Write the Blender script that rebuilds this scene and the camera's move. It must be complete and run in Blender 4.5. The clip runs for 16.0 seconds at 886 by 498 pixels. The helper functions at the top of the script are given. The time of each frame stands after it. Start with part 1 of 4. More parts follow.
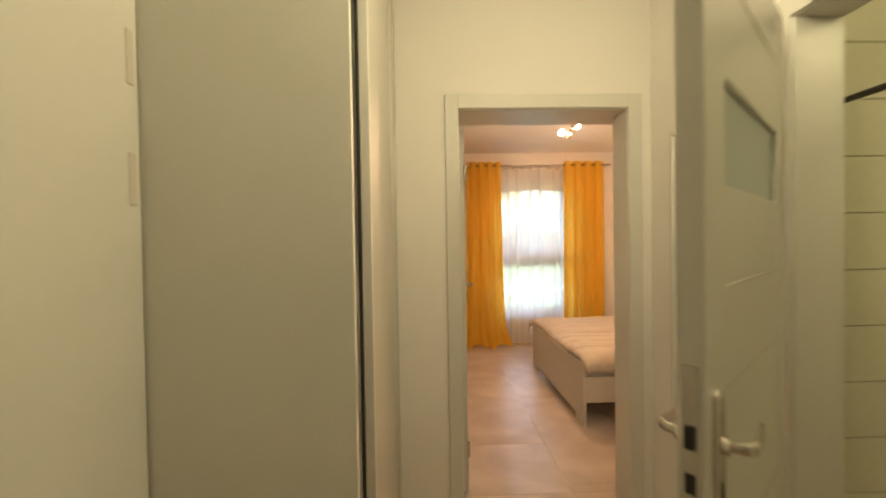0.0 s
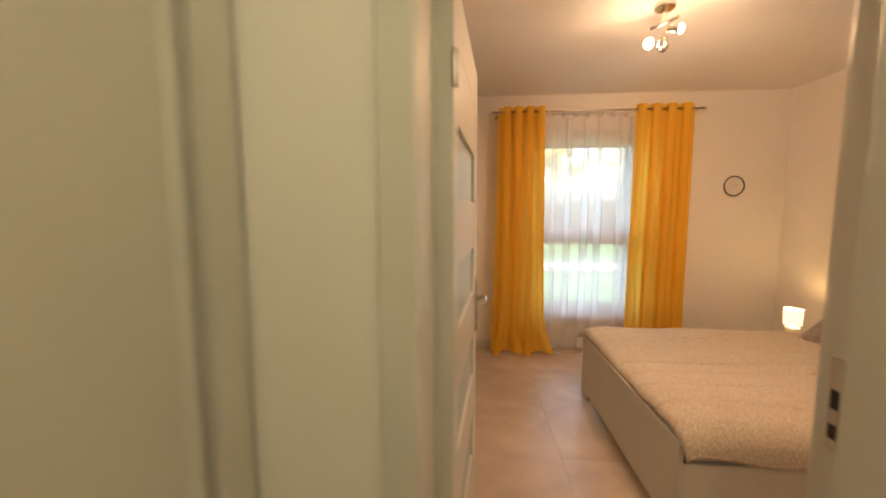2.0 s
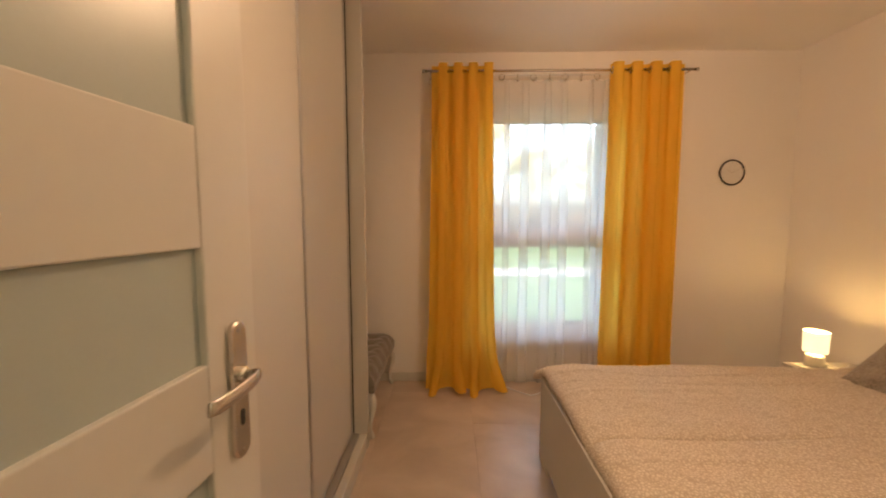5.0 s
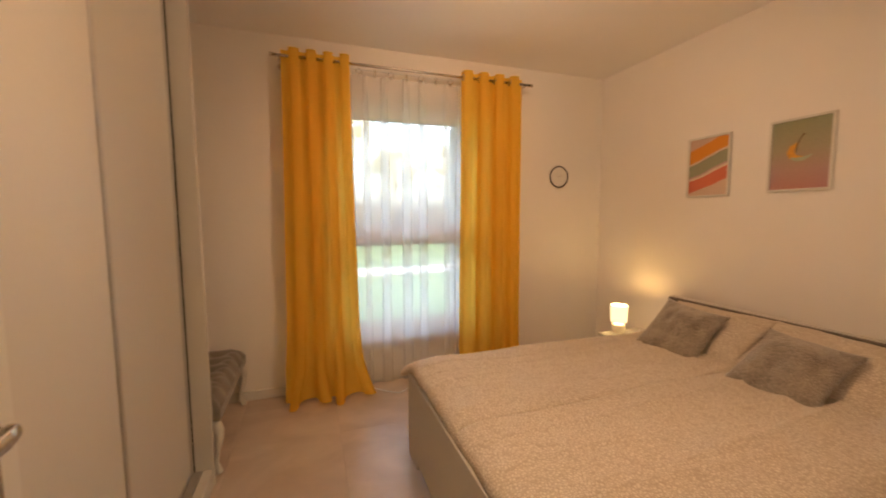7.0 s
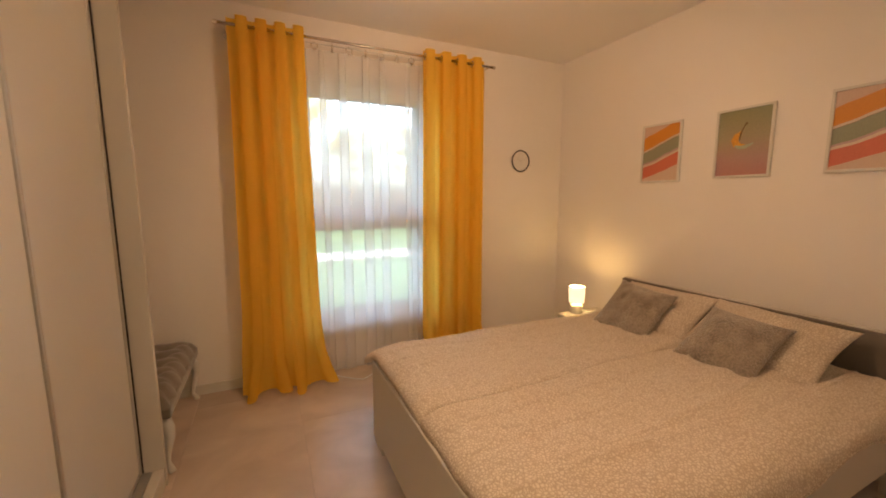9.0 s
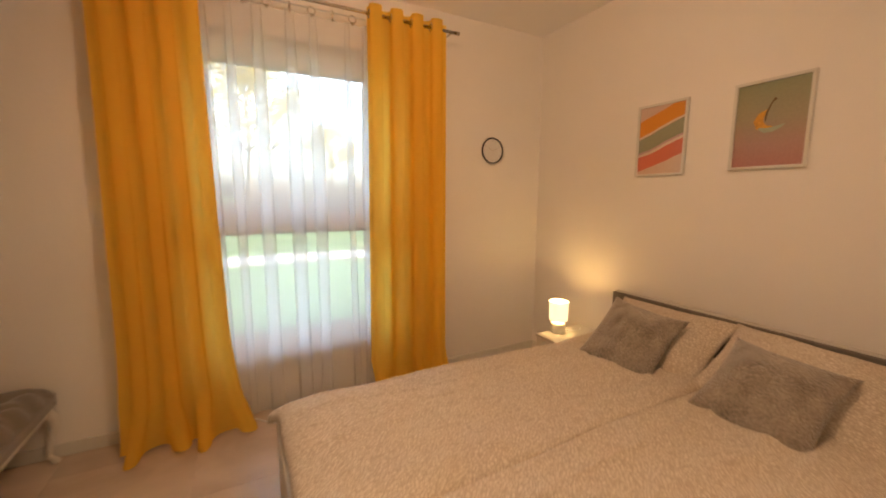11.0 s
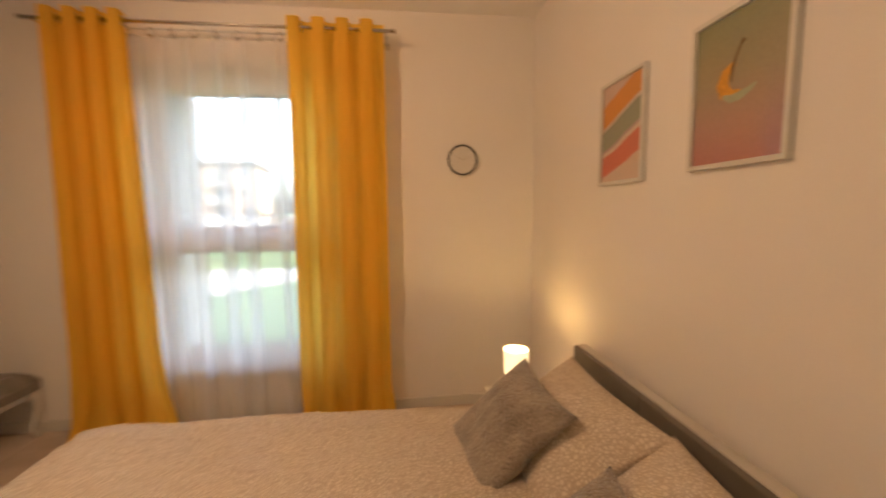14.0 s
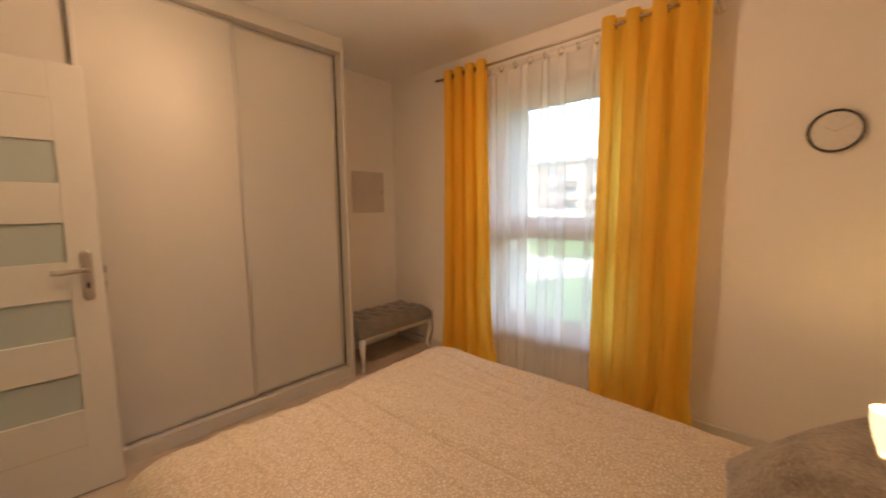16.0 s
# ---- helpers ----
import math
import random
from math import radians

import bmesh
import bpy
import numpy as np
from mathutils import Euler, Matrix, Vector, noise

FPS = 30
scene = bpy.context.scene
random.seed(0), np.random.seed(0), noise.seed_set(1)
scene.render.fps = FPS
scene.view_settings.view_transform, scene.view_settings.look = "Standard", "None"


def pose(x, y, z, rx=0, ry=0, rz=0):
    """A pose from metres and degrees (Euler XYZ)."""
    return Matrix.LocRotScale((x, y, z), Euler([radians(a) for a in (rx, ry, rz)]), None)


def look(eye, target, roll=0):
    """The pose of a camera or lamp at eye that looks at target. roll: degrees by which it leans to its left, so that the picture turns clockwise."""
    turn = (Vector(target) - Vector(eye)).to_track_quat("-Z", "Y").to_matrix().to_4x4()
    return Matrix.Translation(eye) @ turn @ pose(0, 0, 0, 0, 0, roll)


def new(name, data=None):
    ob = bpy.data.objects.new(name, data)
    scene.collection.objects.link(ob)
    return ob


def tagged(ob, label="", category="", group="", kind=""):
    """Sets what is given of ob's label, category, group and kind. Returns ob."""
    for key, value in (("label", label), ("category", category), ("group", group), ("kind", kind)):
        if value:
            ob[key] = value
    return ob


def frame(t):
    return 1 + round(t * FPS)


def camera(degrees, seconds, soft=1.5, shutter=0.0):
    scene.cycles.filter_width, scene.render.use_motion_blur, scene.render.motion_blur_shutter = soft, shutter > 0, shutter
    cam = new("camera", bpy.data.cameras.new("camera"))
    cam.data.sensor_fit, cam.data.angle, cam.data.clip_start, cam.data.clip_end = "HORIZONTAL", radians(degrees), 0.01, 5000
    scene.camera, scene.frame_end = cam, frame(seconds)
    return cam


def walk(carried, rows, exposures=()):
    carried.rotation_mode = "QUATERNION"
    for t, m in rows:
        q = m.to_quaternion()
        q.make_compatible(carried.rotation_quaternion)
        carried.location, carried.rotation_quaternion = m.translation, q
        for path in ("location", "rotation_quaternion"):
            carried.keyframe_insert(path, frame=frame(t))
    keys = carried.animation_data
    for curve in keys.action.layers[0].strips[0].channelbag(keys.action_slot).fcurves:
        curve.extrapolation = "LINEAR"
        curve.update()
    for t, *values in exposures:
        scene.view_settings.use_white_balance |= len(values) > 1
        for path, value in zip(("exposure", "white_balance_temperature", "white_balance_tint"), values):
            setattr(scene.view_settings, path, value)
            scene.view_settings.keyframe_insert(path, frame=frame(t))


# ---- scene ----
cam = camera(98.5, 16.0, soft=1.8, shutter=0.7)
PATH = [
    (0, (1.058, 1.243, 1.375), (1.112, 3.242, 1.344), -0.9),
    (0.5, (1.09, 1.471, 1.394), (1.023, 3.467, 1.279), -0.4),
    (1, (1.106, 1.735, 1.396), (0.975, 3.722, 1.215), -0.1),
    (1.5, (1.127, 2.072, 1.441), (0.992, 4.058, 1.243), -0.1),
    (2, (1.28, 2.423, 1.435), (1.125, 4.407, 1.237), -0.1),
    (2.5, (1.394, 2.751, 1.397), (1.216, 4.735, 1.212), -0.1),
    (3, (1.464, 3.01, 1.377), (1.282, 4.994, 1.202), -0.2),
    (3.2, (1.497, 3.123, 1.37), (1.321, 5.107, 1.195), -0.1),
    (5.3, (1.66, 3.412, 1.337), (1.706, 5.405, 1.168), -0.1),
    (5.5, (1.667, 3.428, 1.339), (1.798, 5.416, 1.163), -0.2),
    (6, (1.674, 3.425, 1.307), (1.971, 5.396, 1.149), -0.2),
    (6.5, (1.668, 3.421, 1.325), (2.151, 5.355, 1.159), -0.3),
    (7, (1.663, 3.429, 1.326), (2.319, 5.31, 1.153), -0.3),
    (7.5, (1.661, 3.434, 1.328), (2.45, 5.262, 1.141), -0.5),
    (8, (1.654, 3.44, 1.332), (2.461, 5.257, 1.115), -0.3),
    (10.3, (1.794, 3.648, 1.322), (2.692, 5.411, 1.042), -0.1),
    (10.5, (1.877, 3.721, 1.316), (2.784, 5.482, 1.04), -0.1),
    (11, (2.082, 3.907, 1.324), (3.003, 5.662, 1.051), 0.1),
    (11.5, (2.287, 4.059, 1.329), (3.196, 5.817, 1.045), -0.2),
    (12, (2.582, 4.045, 1.315), (3.448, 5.828, 1.045), -0.2),
    (12.5, (2.924, 4.019, 1.341), (3.791, 5.804, 1.094), -0.6),
    (13, (3.237, 4.037, 1.336), (4.085, 5.836, 1.13), -0.5),
    (13.5, (3.387, 3.986, 1.34), (3.987, 5.884, 1.149), -0.7),
    (14, (3.407, 3.89, 1.348), (3.623, 5.868, 1.146), -0.6),
    (14.5, (3.48, 3.815, 1.354), (3.186, 5.782, 1.143), -0.6),
    (15, (3.561, 3.795, 1.358), (2.749, 5.61, 1.141), -0.5),
    (15.5, (3.64, 3.803, 1.347), (2.513, 5.44, 1.13), -0.4),
    (16, (3.686, 3.817, 1.339), (2.348, 5.288, 1.124), -0.7),
]
EXPOSURE = 4.05
walk(cam, [(t, look(eye, target, roll)) for t, eye, target, roll in PATH],
    [(t, EXPOSURE + stops) for t, stops in ((0, 0.42), (1, 0.4), (2, 0.2), (2.5, 0.05), (3.2, 0.0), (16, 0.0))])

# ---- world, sun, lamps ----
def make_world():
    w = bpy.data.worlds.new("sky")
    scene.world = w
    w.use_nodes = True
    nt = w.node_tree
    sky = nt.nodes.new("ShaderNodeTexSky")
    sky.sky_type = "NISHITA"
    sky.sun_disc = False
    sky.sun_elevation = radians(48)
    sky.sun_rotation = radians(110)
    sky.dust_density = 6.0
    sky.ozone_density = 0.6
    hs = nt.nodes.new("ShaderNodeHueSaturation")
    hs.inputs["Saturation"].default_value = 0.75
    bg = nt.nodes["Background"]
    bg.inputs["Strength"].default_value = SKY
    nt.links.new(sky.outputs[0], hs.inputs["Color"])
    nt.links.new(hs.outputs[0], bg.inputs["Color"])


SKY = 0.112
make_world()


def lamp(name, kind, energy, colour, m, size=0.05):
    d = bpy.data.lights.new(name, kind)
    d.energy, d.color = energy, colour
    if kind == "SUN":
        d.angle = radians(size)
    else:
        d.shadow_soft_size = size
    ob = new(name, d)
    ob.matrix_world = m
    return ob


WARM = (1.0, 0.605, 0.345)
lamp("overcast_sun", "SUN", 0.15, (1.0, 0.97, 0.93), look((-9.4, -3.4, 11), (0, 0, 0)), 50)
for nm, eye, aim in (("spot_bulb_a", (2.262, 4.80, 2.27), (-0.2, -0.8, -0.3)), ("spot_bulb_b", (2.44, 4.645, 2.28), (0.3, 0.5, -0.5))):
    lamp(nm + "_spill", "POINT", 0.30, WARM, pose(*eye), 0.04)
    s = lamp(nm + "_beam", "SPOT", 1.68, WARM, look(eye, Vector(eye) + Vector(aim)), 0.028)
    s.data.spot_size, s.data.spot_blend = radians(155), 0.6
lamp("bedside_glow", "POINT", 0.2, (1.0, 0.62, 0.22), pose(4.01, 5.83, 0.565), 0.025)
# hall source is out of view; point set below the assumed fixture
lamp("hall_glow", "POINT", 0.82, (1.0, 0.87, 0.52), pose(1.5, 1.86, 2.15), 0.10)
# fill added to brighten the bathroom; no fixture is seen or built
lamp("bath_fill", "POINT", 0.42, (1.0, 0.86, 0.42), pose(3.0, 1.6, 2.3), 0.1)


# ---- materials ----
def mat(name, colour, rough=0.5, metal=0.0, var=0.06, scale=6.0, fine=60.0, bump=0.05, depth=0.002, coat=0.0, colour2=None, trans=0.0, spec=0.5, sheen=0.0):
    """Principled surface with broad and fine variation and relief, in object space metres."""
    m = bpy.data.materials.new(name)
    m.use_nodes = True
    nt = m.node_tree
    b = nt.nodes["Principled BSDF"]
    tc = nt.nodes.new("ShaderNodeTexCoord")
    n1 = nt.nodes.new("ShaderNodeTexNoise")
    n1.inputs["Scale"].default_value = scale
    n1.inputs["Detail"].default_value = 5
    n2 = nt.nodes.new("ShaderNodeTexNoise")
    n2.inputs["Scale"].default_value = fine
    n2.inputs["Detail"].default_value = 3
    nt.links.new(tc.outputs["Object"], n1.inputs["Vector"])
    nt.links.new(tc.outputs["Object"], n2.inputs["Vector"])
    add = nt.nodes.new("ShaderNodeMath")
    add.operation = "ADD"
    nt.links.new(n1.outputs["Fac"], add.inputs[0])
    nt.links.new(n2.outputs["Fac"], add.inputs[1])
    ramp = nt.nodes.new("ShaderNodeMapRange")
    ramp.inputs["From Min"].default_value, ramp.inputs["From Max"].default_value = 0.6, 1.4
    nt.links.new(add.outputs[0], ramp.inputs["Value"])
    mix = nt.nodes.new("ShaderNodeMix")
    mix.data_type = "RGBA"
    c2 = colour2 or tuple(max(0.0, c * (1 - 2 * var)) for c in colour)
    mix.inputs["A"].default_value = (*c2, 1)
    mix.inputs["B"].default_value = (*colour, 1)
    nt.links.new(ramp.outputs[0], mix.inputs["Factor"])
    nt.links.new(mix.outputs["Result"], b.inputs["Base Color"])
    b.inputs["Roughness"].default_value = rough
    b.inputs["Metallic"].default_value = metal
    b.inputs["Coat Weight"].default_value = coat
    b.inputs["Coat Roughness"].default_value = 0.03
    b.inputs["Specular IOR Level"].default_value = spec
    if sheen:
        b.inputs["Sheen Weight"].default_value = sheen
    if bump:
        bp = nt.nodes.new("ShaderNodeBump")
        bp.inputs["Strength"].default_value = bump
        bp.inputs["Distance"].default_value = depth
        nt.links.new(n2.outputs["Fac"], bp.inputs["Height"])
        nt.links.new(bp.outputs[0], b.inputs["Normal"])
    return m


def glow(name, colour, strength):
    m = bpy.data.materials.new(name)
    m.use_nodes = True
    b = m.node_tree.nodes["Principled BSDF"]
    b.inputs["Base Color"].default_value = (0.8, 0.75, 0.65, 1)
    b.inputs["Emission Color"].default_value = (*colour, 1)
    b.inputs["Emission Strength"].default_value = strength
    return m


def cloth(name, colour, colour2, transl, see=0.0, weave=900.0):
    """Woven cloth that lets light through; see: the share that is open weave."""
    m = bpy.data.materials.new(name)
    m.use_nodes = True
    nt = m.node_tree
    nt.nodes.remove(nt.nodes["Principled BSDF"])
    out = nt.nodes["Material Output"]
    tc = nt.nodes.new("ShaderNodeTexCoord")
    n1 = nt.nodes.new("ShaderNodeTexNoise")
    n1.inputs["Scale"].default_value = 25
    n1.inputs["Detail"].default_value = 6
    nt.links.new(tc.outputs["Object"], n1.inputs["Vector"])
    mix = nt.nodes.new("ShaderNodeMix")
    mix.data_type = "RGBA"
    mix.inputs["A"].default_value = (*colour, 1)
    mix.inputs["B"].default_value = (*colour2, 1)
    nt.links.new(n1.outputs["Fac"], mix.inputs["Factor"])
    wv = nt.nodes.new("ShaderNodeTexNoise")
    wv.inputs["Scale"].default_value = weave
    nt.links.new(tc.outputs["Object"], wv.inputs["Vector"])
    bp = nt.nodes.new("ShaderNodeBump")
    bp.inputs["Strength"].default_value = 0.15
    bp.inputs["Distance"].default_value = 0.001
    nt.links.new(wv.outputs["Fac"], bp.inputs["Height"])
    d = nt.nodes.new("ShaderNodeBsdfDiffuse")
    t = nt.nodes.new("ShaderNodeBsdfTranslucent")
    for s in (d, t):
        nt.links.new(mix.outputs["Result"], s.inputs["Color"])
    nt.links.new(bp.outputs[0], d.inputs["Normal"])
    ms = nt.nodes.new("ShaderNodeMixShader")
    ms.inputs[0].default_value = transl
    nt.links.new(d.outputs[0], ms.inputs[1])
    nt.links.new(t.outputs[0], ms.inputs[2])
    last = ms
    if see:
        tr = nt.nodes.new("ShaderNodeBsdfTransparent")
        m2 = nt.nodes.new("ShaderNodeMixShader")
        m2.inputs[0].default_value = see
        nt.links.new(ms.outputs[0], m2.inputs[1])
        nt.links.new(tr.outputs[0], m2.inputs[2])
        last = m2
    nt.links.new(last.outputs[0], out.inputs["Surface"])
    return m


def glass(name, rough=0.0, tint=(0.96, 0.98, 0.97), clear=True):
    """Thin pane: clear panes pass light straight on with a Fresnel gloss; frosted ones scatter."""
    m = bpy.data.materials.new(name)
    m.use_nodes = True
    nt = m.node_tree
    nt.nodes.remove(nt.nodes["Principled BSDF"])
    out = nt.nodes["Material Output"]
    fr = nt.nodes.new("ShaderNodeFresnel")
    fr.inputs["IOR"].default_value = 1.45
    tr = nt.nodes.new("ShaderNodeBsdfTransparent")
    tr.inputs["Color"].default_value = (*tint, 1)
    gl = nt.nodes.new("ShaderNodeBsdfGlossy")
    gl.inputs["Roughness"].default_value = rough
    ms = nt.nodes.new("ShaderNodeMixShader")
    nt.links.new(fr.outputs[0], ms.inputs[0])
    nt.links.new(tr.outputs[0], ms.inputs[1])
    nt.links.new(gl.outputs[0], ms.inputs[2])
    nt.links.new(ms.outputs[0], out.inputs["Surface"])
    return m


def mat_floor():
    """Warm beige vinyl tile: soft cloudy patches with a faint grain, tone by piece."""
    m = mat("vinyl_floor", (0.46, 0.40, 0.35), 0.34, 0, 0.1, 2.5, 40, 0.03, 0.001)
    nt = m.node_tree
    b = nt.nodes["Principled BSDF"]
    tc = nt.nodes.new("ShaderNodeTexCoord")
    mp = nt.nodes.new("ShaderNodeMapping")
    mp.inputs["Scale"].default_value = (2.6, 3.4, 1)
    nt.links.new(tc.outputs["Object"], mp.inputs["Vector"])
    n = nt.nodes.new("ShaderNodeTexNoise")
    n.inputs["Scale"].default_value = 1.0
    n.inputs["Detail"].default_value = 8
    n.inputs["Distortion"].default_value = 0.6
    info = nt.nodes.new("ShaderNodeObjectInfo")
    off = nt.nodes.new("ShaderNodeVectorMath")
    off.operation = "ADD"
    mul = nt.nodes.new("ShaderNodeMath")
    mul.operation = "MULTIPLY"
    mul.inputs[1].default_value = 0.5
    nt.links.new(info.outputs["Random"], mul.inputs[0])
    nt.links.new(mp.outputs[0], off.inputs[0])
    nt.links.new(mul.outputs[0], off.inputs[1])
    nt.links.new(off.outputs[0], n.inputs["Vector"])
    ramp = nt.nodes.new("ShaderNodeValToRGB")
    ramp.color_ramp.elements[0].position, ramp.color_ramp.elements[0].color = 0.3, (0.49, 0.385, 0.305, 1)
    ramp.color_ramp.elements[1].position, ramp.color_ramp.elements[1].color = 0.7, (0.66, 0.545, 0.45, 1)
    nt.links.new(n.outputs["Fac"], ramp.inputs[0])
    tone = nt.nodes.new("ShaderNodeMapRange")
    tone.inputs["To Min"].default_value, tone.inputs["To Max"].default_value = 0.97, 1.03
    nt.links.new(info.outputs["Random"], tone.inputs["Value"])
    mx = nt.nodes.new("ShaderNodeMix")
    mx.data_type, mx.blend_type = "RGBA", "MULTIPLY"
    mx.inputs["Factor"].default_value = 1
    nt.links.new(ramp.outputs[0], mx.inputs["A"])
    nt.links.new(tone.outputs[0], mx.inputs["B"])
    nt.links.new(mx.outputs["Result"], b.inputs["Base Color"])
    return m


def mat_bedding():
    """Beige bed linen printed with small pale leaf-like blots."""
    m = mat("printed_linen", (0.60, 0.49, 0.40), 0.85, 0, 0.05, 5, 130, 0.5, 0.004)
    nt = m.node_tree
    b = nt.nodes["Principled BSDF"]
    tc = nt.nodes.new("ShaderNodeTexCoord")
    v = nt.nodes.new("ShaderNodeTexVoronoi")
    v.feature = "DISTANCE_TO_EDGE"
    v.inputs["Scale"].default_value = 92
    v.inputs["Randomness"].default_value = 0.9
    nz = nt.nodes.new("ShaderNodeTexNoise")
    nz.inputs["Scale"].default_value = 18
    mv = nt.nodes.new("ShaderNodeMix")
    mv.data_type = "VECTOR"
    mv.inputs["Factor"].default_value = 0.03
    nt.links.new(tc.outputs["Object"], nz.inputs["Vector"])
    nt.links.new(tc.outputs["Object"], mv.inputs["A"])
    nt.links.new(nz.outputs["Color"], mv.inputs["B"])
    nt.links.new(mv.outputs["Result"], v.inputs["Vector"])
    ramp = nt.nodes.new("ShaderNodeValToRGB")
    ramp.color_ramp.elements[0].position, ramp.color_ramp.elements[0].color = 0.05, (0.53, 0.44, 0.34, 1)
    ramp.color_ramp.elements[1].position, ramp.color_ramp.elements[1].color = 0.24, (0.74, 0.665, 0.56, 1)
    nt.links.new(v.outputs["Distance"], ramp.inputs[0])
    nt.links.new(ramp.outputs[0], b.inputs["Base Color"])
    return m


def mat_bands(name, bands, slope, wob):
    """A flat print of slanting colour bands. bands: (position, colour)."""
    m = bpy.data.materials.new(name)
    m.use_nodes = True
    nt = m.node_tree
    b = nt.nodes["Principled BSDF"]
    tc = nt.nodes.new("ShaderNodeTexCoord")
    sp = nt.nodes.new("ShaderNodeSeparateXYZ")
    nt.links.new(tc.outputs["Generated"], sp.inputs[0])
    nz = nt.nodes.new("ShaderNodeTexNoise")
    nz.inputs["Scale"].default_value = 2.2
    nz.inputs["Detail"].default_value = 1
    nt.links.new(tc.outputs["Generated"], nz.inputs["Vector"])
    a = nt.nodes.new("ShaderNodeMath")
    a.operation = "MULTIPLY_ADD"
    a.inputs[1].default_value = slope
    nt.links.new(sp.outputs["Y"], a.inputs[0])
    nt.links.new(sp.outputs["Z"], a.inputs[2])
    c = nt.nodes.new("ShaderNodeMath")
    c.operation = "MULTIPLY_ADD"
    c.inputs[1].default_value = wob
    nt.links.new(nz.outputs["Fac"], c.inputs[0])
    nt.links.new(a.outputs[0], c.inputs[2])
    ramp = nt.nodes.new("ShaderNodeValToRGB")
    cr = ramp.color_ramp
    cr.interpolation = "CONSTANT" if slope else "LINEAR"
    while len(cr.elements) < len(bands):
        cr.elements.new(0.5)
    for e, (p, col) in zip(cr.elements, bands):
        e.position, e.color = p, (*col, 1)
    sc = nt.nodes.new("ShaderNodeMath")
    sc.operation = "MULTIPLY"
    sc.inputs[1].default_value = 0.8 if slope else 1.0
    nt.links.new(c.outputs[0], sc.inputs[0])
    nt.links.new(sc.outputs[0], ramp.inputs[0])
    grain = nt.nodes.new("ShaderNodeTexNoise")
    grain.inputs["Scale"].default_value = 30
    mx = nt.nodes.new("ShaderNodeMix")
    mx.data_type, mx.blend_type = "RGBA", "OVERLAY"
    mx.inputs["Factor"].default_value = 0.12
    nt.links.new(ramp.outputs[0], mx.inputs["A"])
    nt.links.new(grain.outputs["Fac"], mx.inputs["B"])
    nt.links.new(mx.outputs["Result"], b.inputs["Base Color"])
    b.inputs["Roughness"].default_value = 0.5
    b.inputs["Coat Weight"].default_value = 1.0
    b.inputs["Coat Roughness"].default_value = 0.01
    return m


WALL = mat("white_wall_paint", (0.85, 0.815, 0.77), 0.75, 0, 0.02, 3, 180, 0.10, 0.0008)
CEIL = mat("white_ceiling_paint", (0.90, 0.88, 0.85), 0.8, 0, 0.015, 2, 150, 0.08, 0.0008)
FLOOR = mat_floor()
JOINT = mat("floor_joint", (0.45, 0.38, 0.315), 0.7)
LACQ = mat("white_lacquer", (0.69, 0.67, 0.62), 0.36, 0, 0.015, 3, 30, 0.02, 0.0005)
WHITE = mat("white_laminate", (0.64, 0.61, 0.55), 0.46, 0, 0.015, 4, 140, 0.03, 0.0005)
MATT = mat("matt_cream_panel", (0.74, 0.72, 0.66), 0.42, 0, 0.02, 3, 120, 0.03, 0.0006)
INNER = mat("grey_carcass_board", (0.74, 0.72, 0.67), 0.55, 0, 0.03, 5, 120, 0.03, 0.0006)
FROST = mat("frosted_glass", (0.46, 0.52, 0.50), 0.32, 0, 0.02, 4, 200, 0.05, 0.0005, spec=0.6)
ALU = mat("brushed_aluminium", (0.62, 0.61, 0.59), 0.34, 0.95, 0.05, 8, 200, 0.05, 0.0004)
STEEL = mat("satin_nickel", (0.66, 0.62, 0.56), 0.26, 1.0, 0.05, 10, 120, 0.03, 0.0003)
# near-black in place of shade in gaps and holes; also latches, unlit bulb
DARK = mat("dark_gap", (0.03, 0.028, 0.025), 0.7)
MIRROR = mat("mirror_silver", (0.92, 0.93, 0.92), 0.015, 1.0, 0.0, 1, 1, 0)
LINEN = mat_bedding()
SHEET = mat("white_cotton", (0.78, 0.74, 0.68), 0.85, 0, 0.03, 6, 260, 0.2, 0.0015)
PLUSH = mat("grey_plush", (0.48, 0.405, 0.32), 0.95, 0, 0.33, 13, 110, 0.9, 0.012, sheen=0.5)
VELVET = mat("grey_tufted_velvet", (0.24, 0.208, 0.178), 0.8, 0, 0.15, 14, 300, 0.4, 0.002, sheen=0.4)
UPHOL = mat("taupe_upholstery", (0.19, 0.165, 0.137), 0.75, 0, 0.1, 12, 400, 0.3, 0.001)
YELLOW = cloth("yellow_curtain_cloth", (0.995, 0.685, 0.125), (0.99, 0.67, 0.115), 0.64)
SHEER = cloth("white_sheer_cloth", (0.97, 0.98, 0.99), (0.95, 0.96, 0.98), 0.86, 0.53)
SHADE = glow("lamp_shade_lit", (1.0, 0.68, 0.34), 0.11)
BULB = glow("bulb_lit", (1.0, 0.74, 0.42), 4)
CERAM = mat("white_ceramic", (0.76, 0.74, 0.70), 0.3, 0, 0.02, 8, 60, 0.03, 0.0005)
PAPER = mat("soft_paper", (0.82, 0.81, 0.78), 0.9, 0, 0.03, 20, 300, 0.3, 0.001)
BLACK = mat("black_plastic", (0.045, 0.04, 0.037), 0.35)
FACE = mat("clock_face", (0.80, 0.77, 0.72), 0.4, coat=0.4)
PVC = mat("white_pvc", (0.82, 0.83, 0.83), 0.3, 0, 0.01, 4, 90, 0.02, 0.0004)
PANE = glass("window_glass")
GREYP = mat("grey_panel_paint", (0.62, 0.57, 0.50), 0.5, 0, 0.03, 6, 90, 0.03, 0.0005)
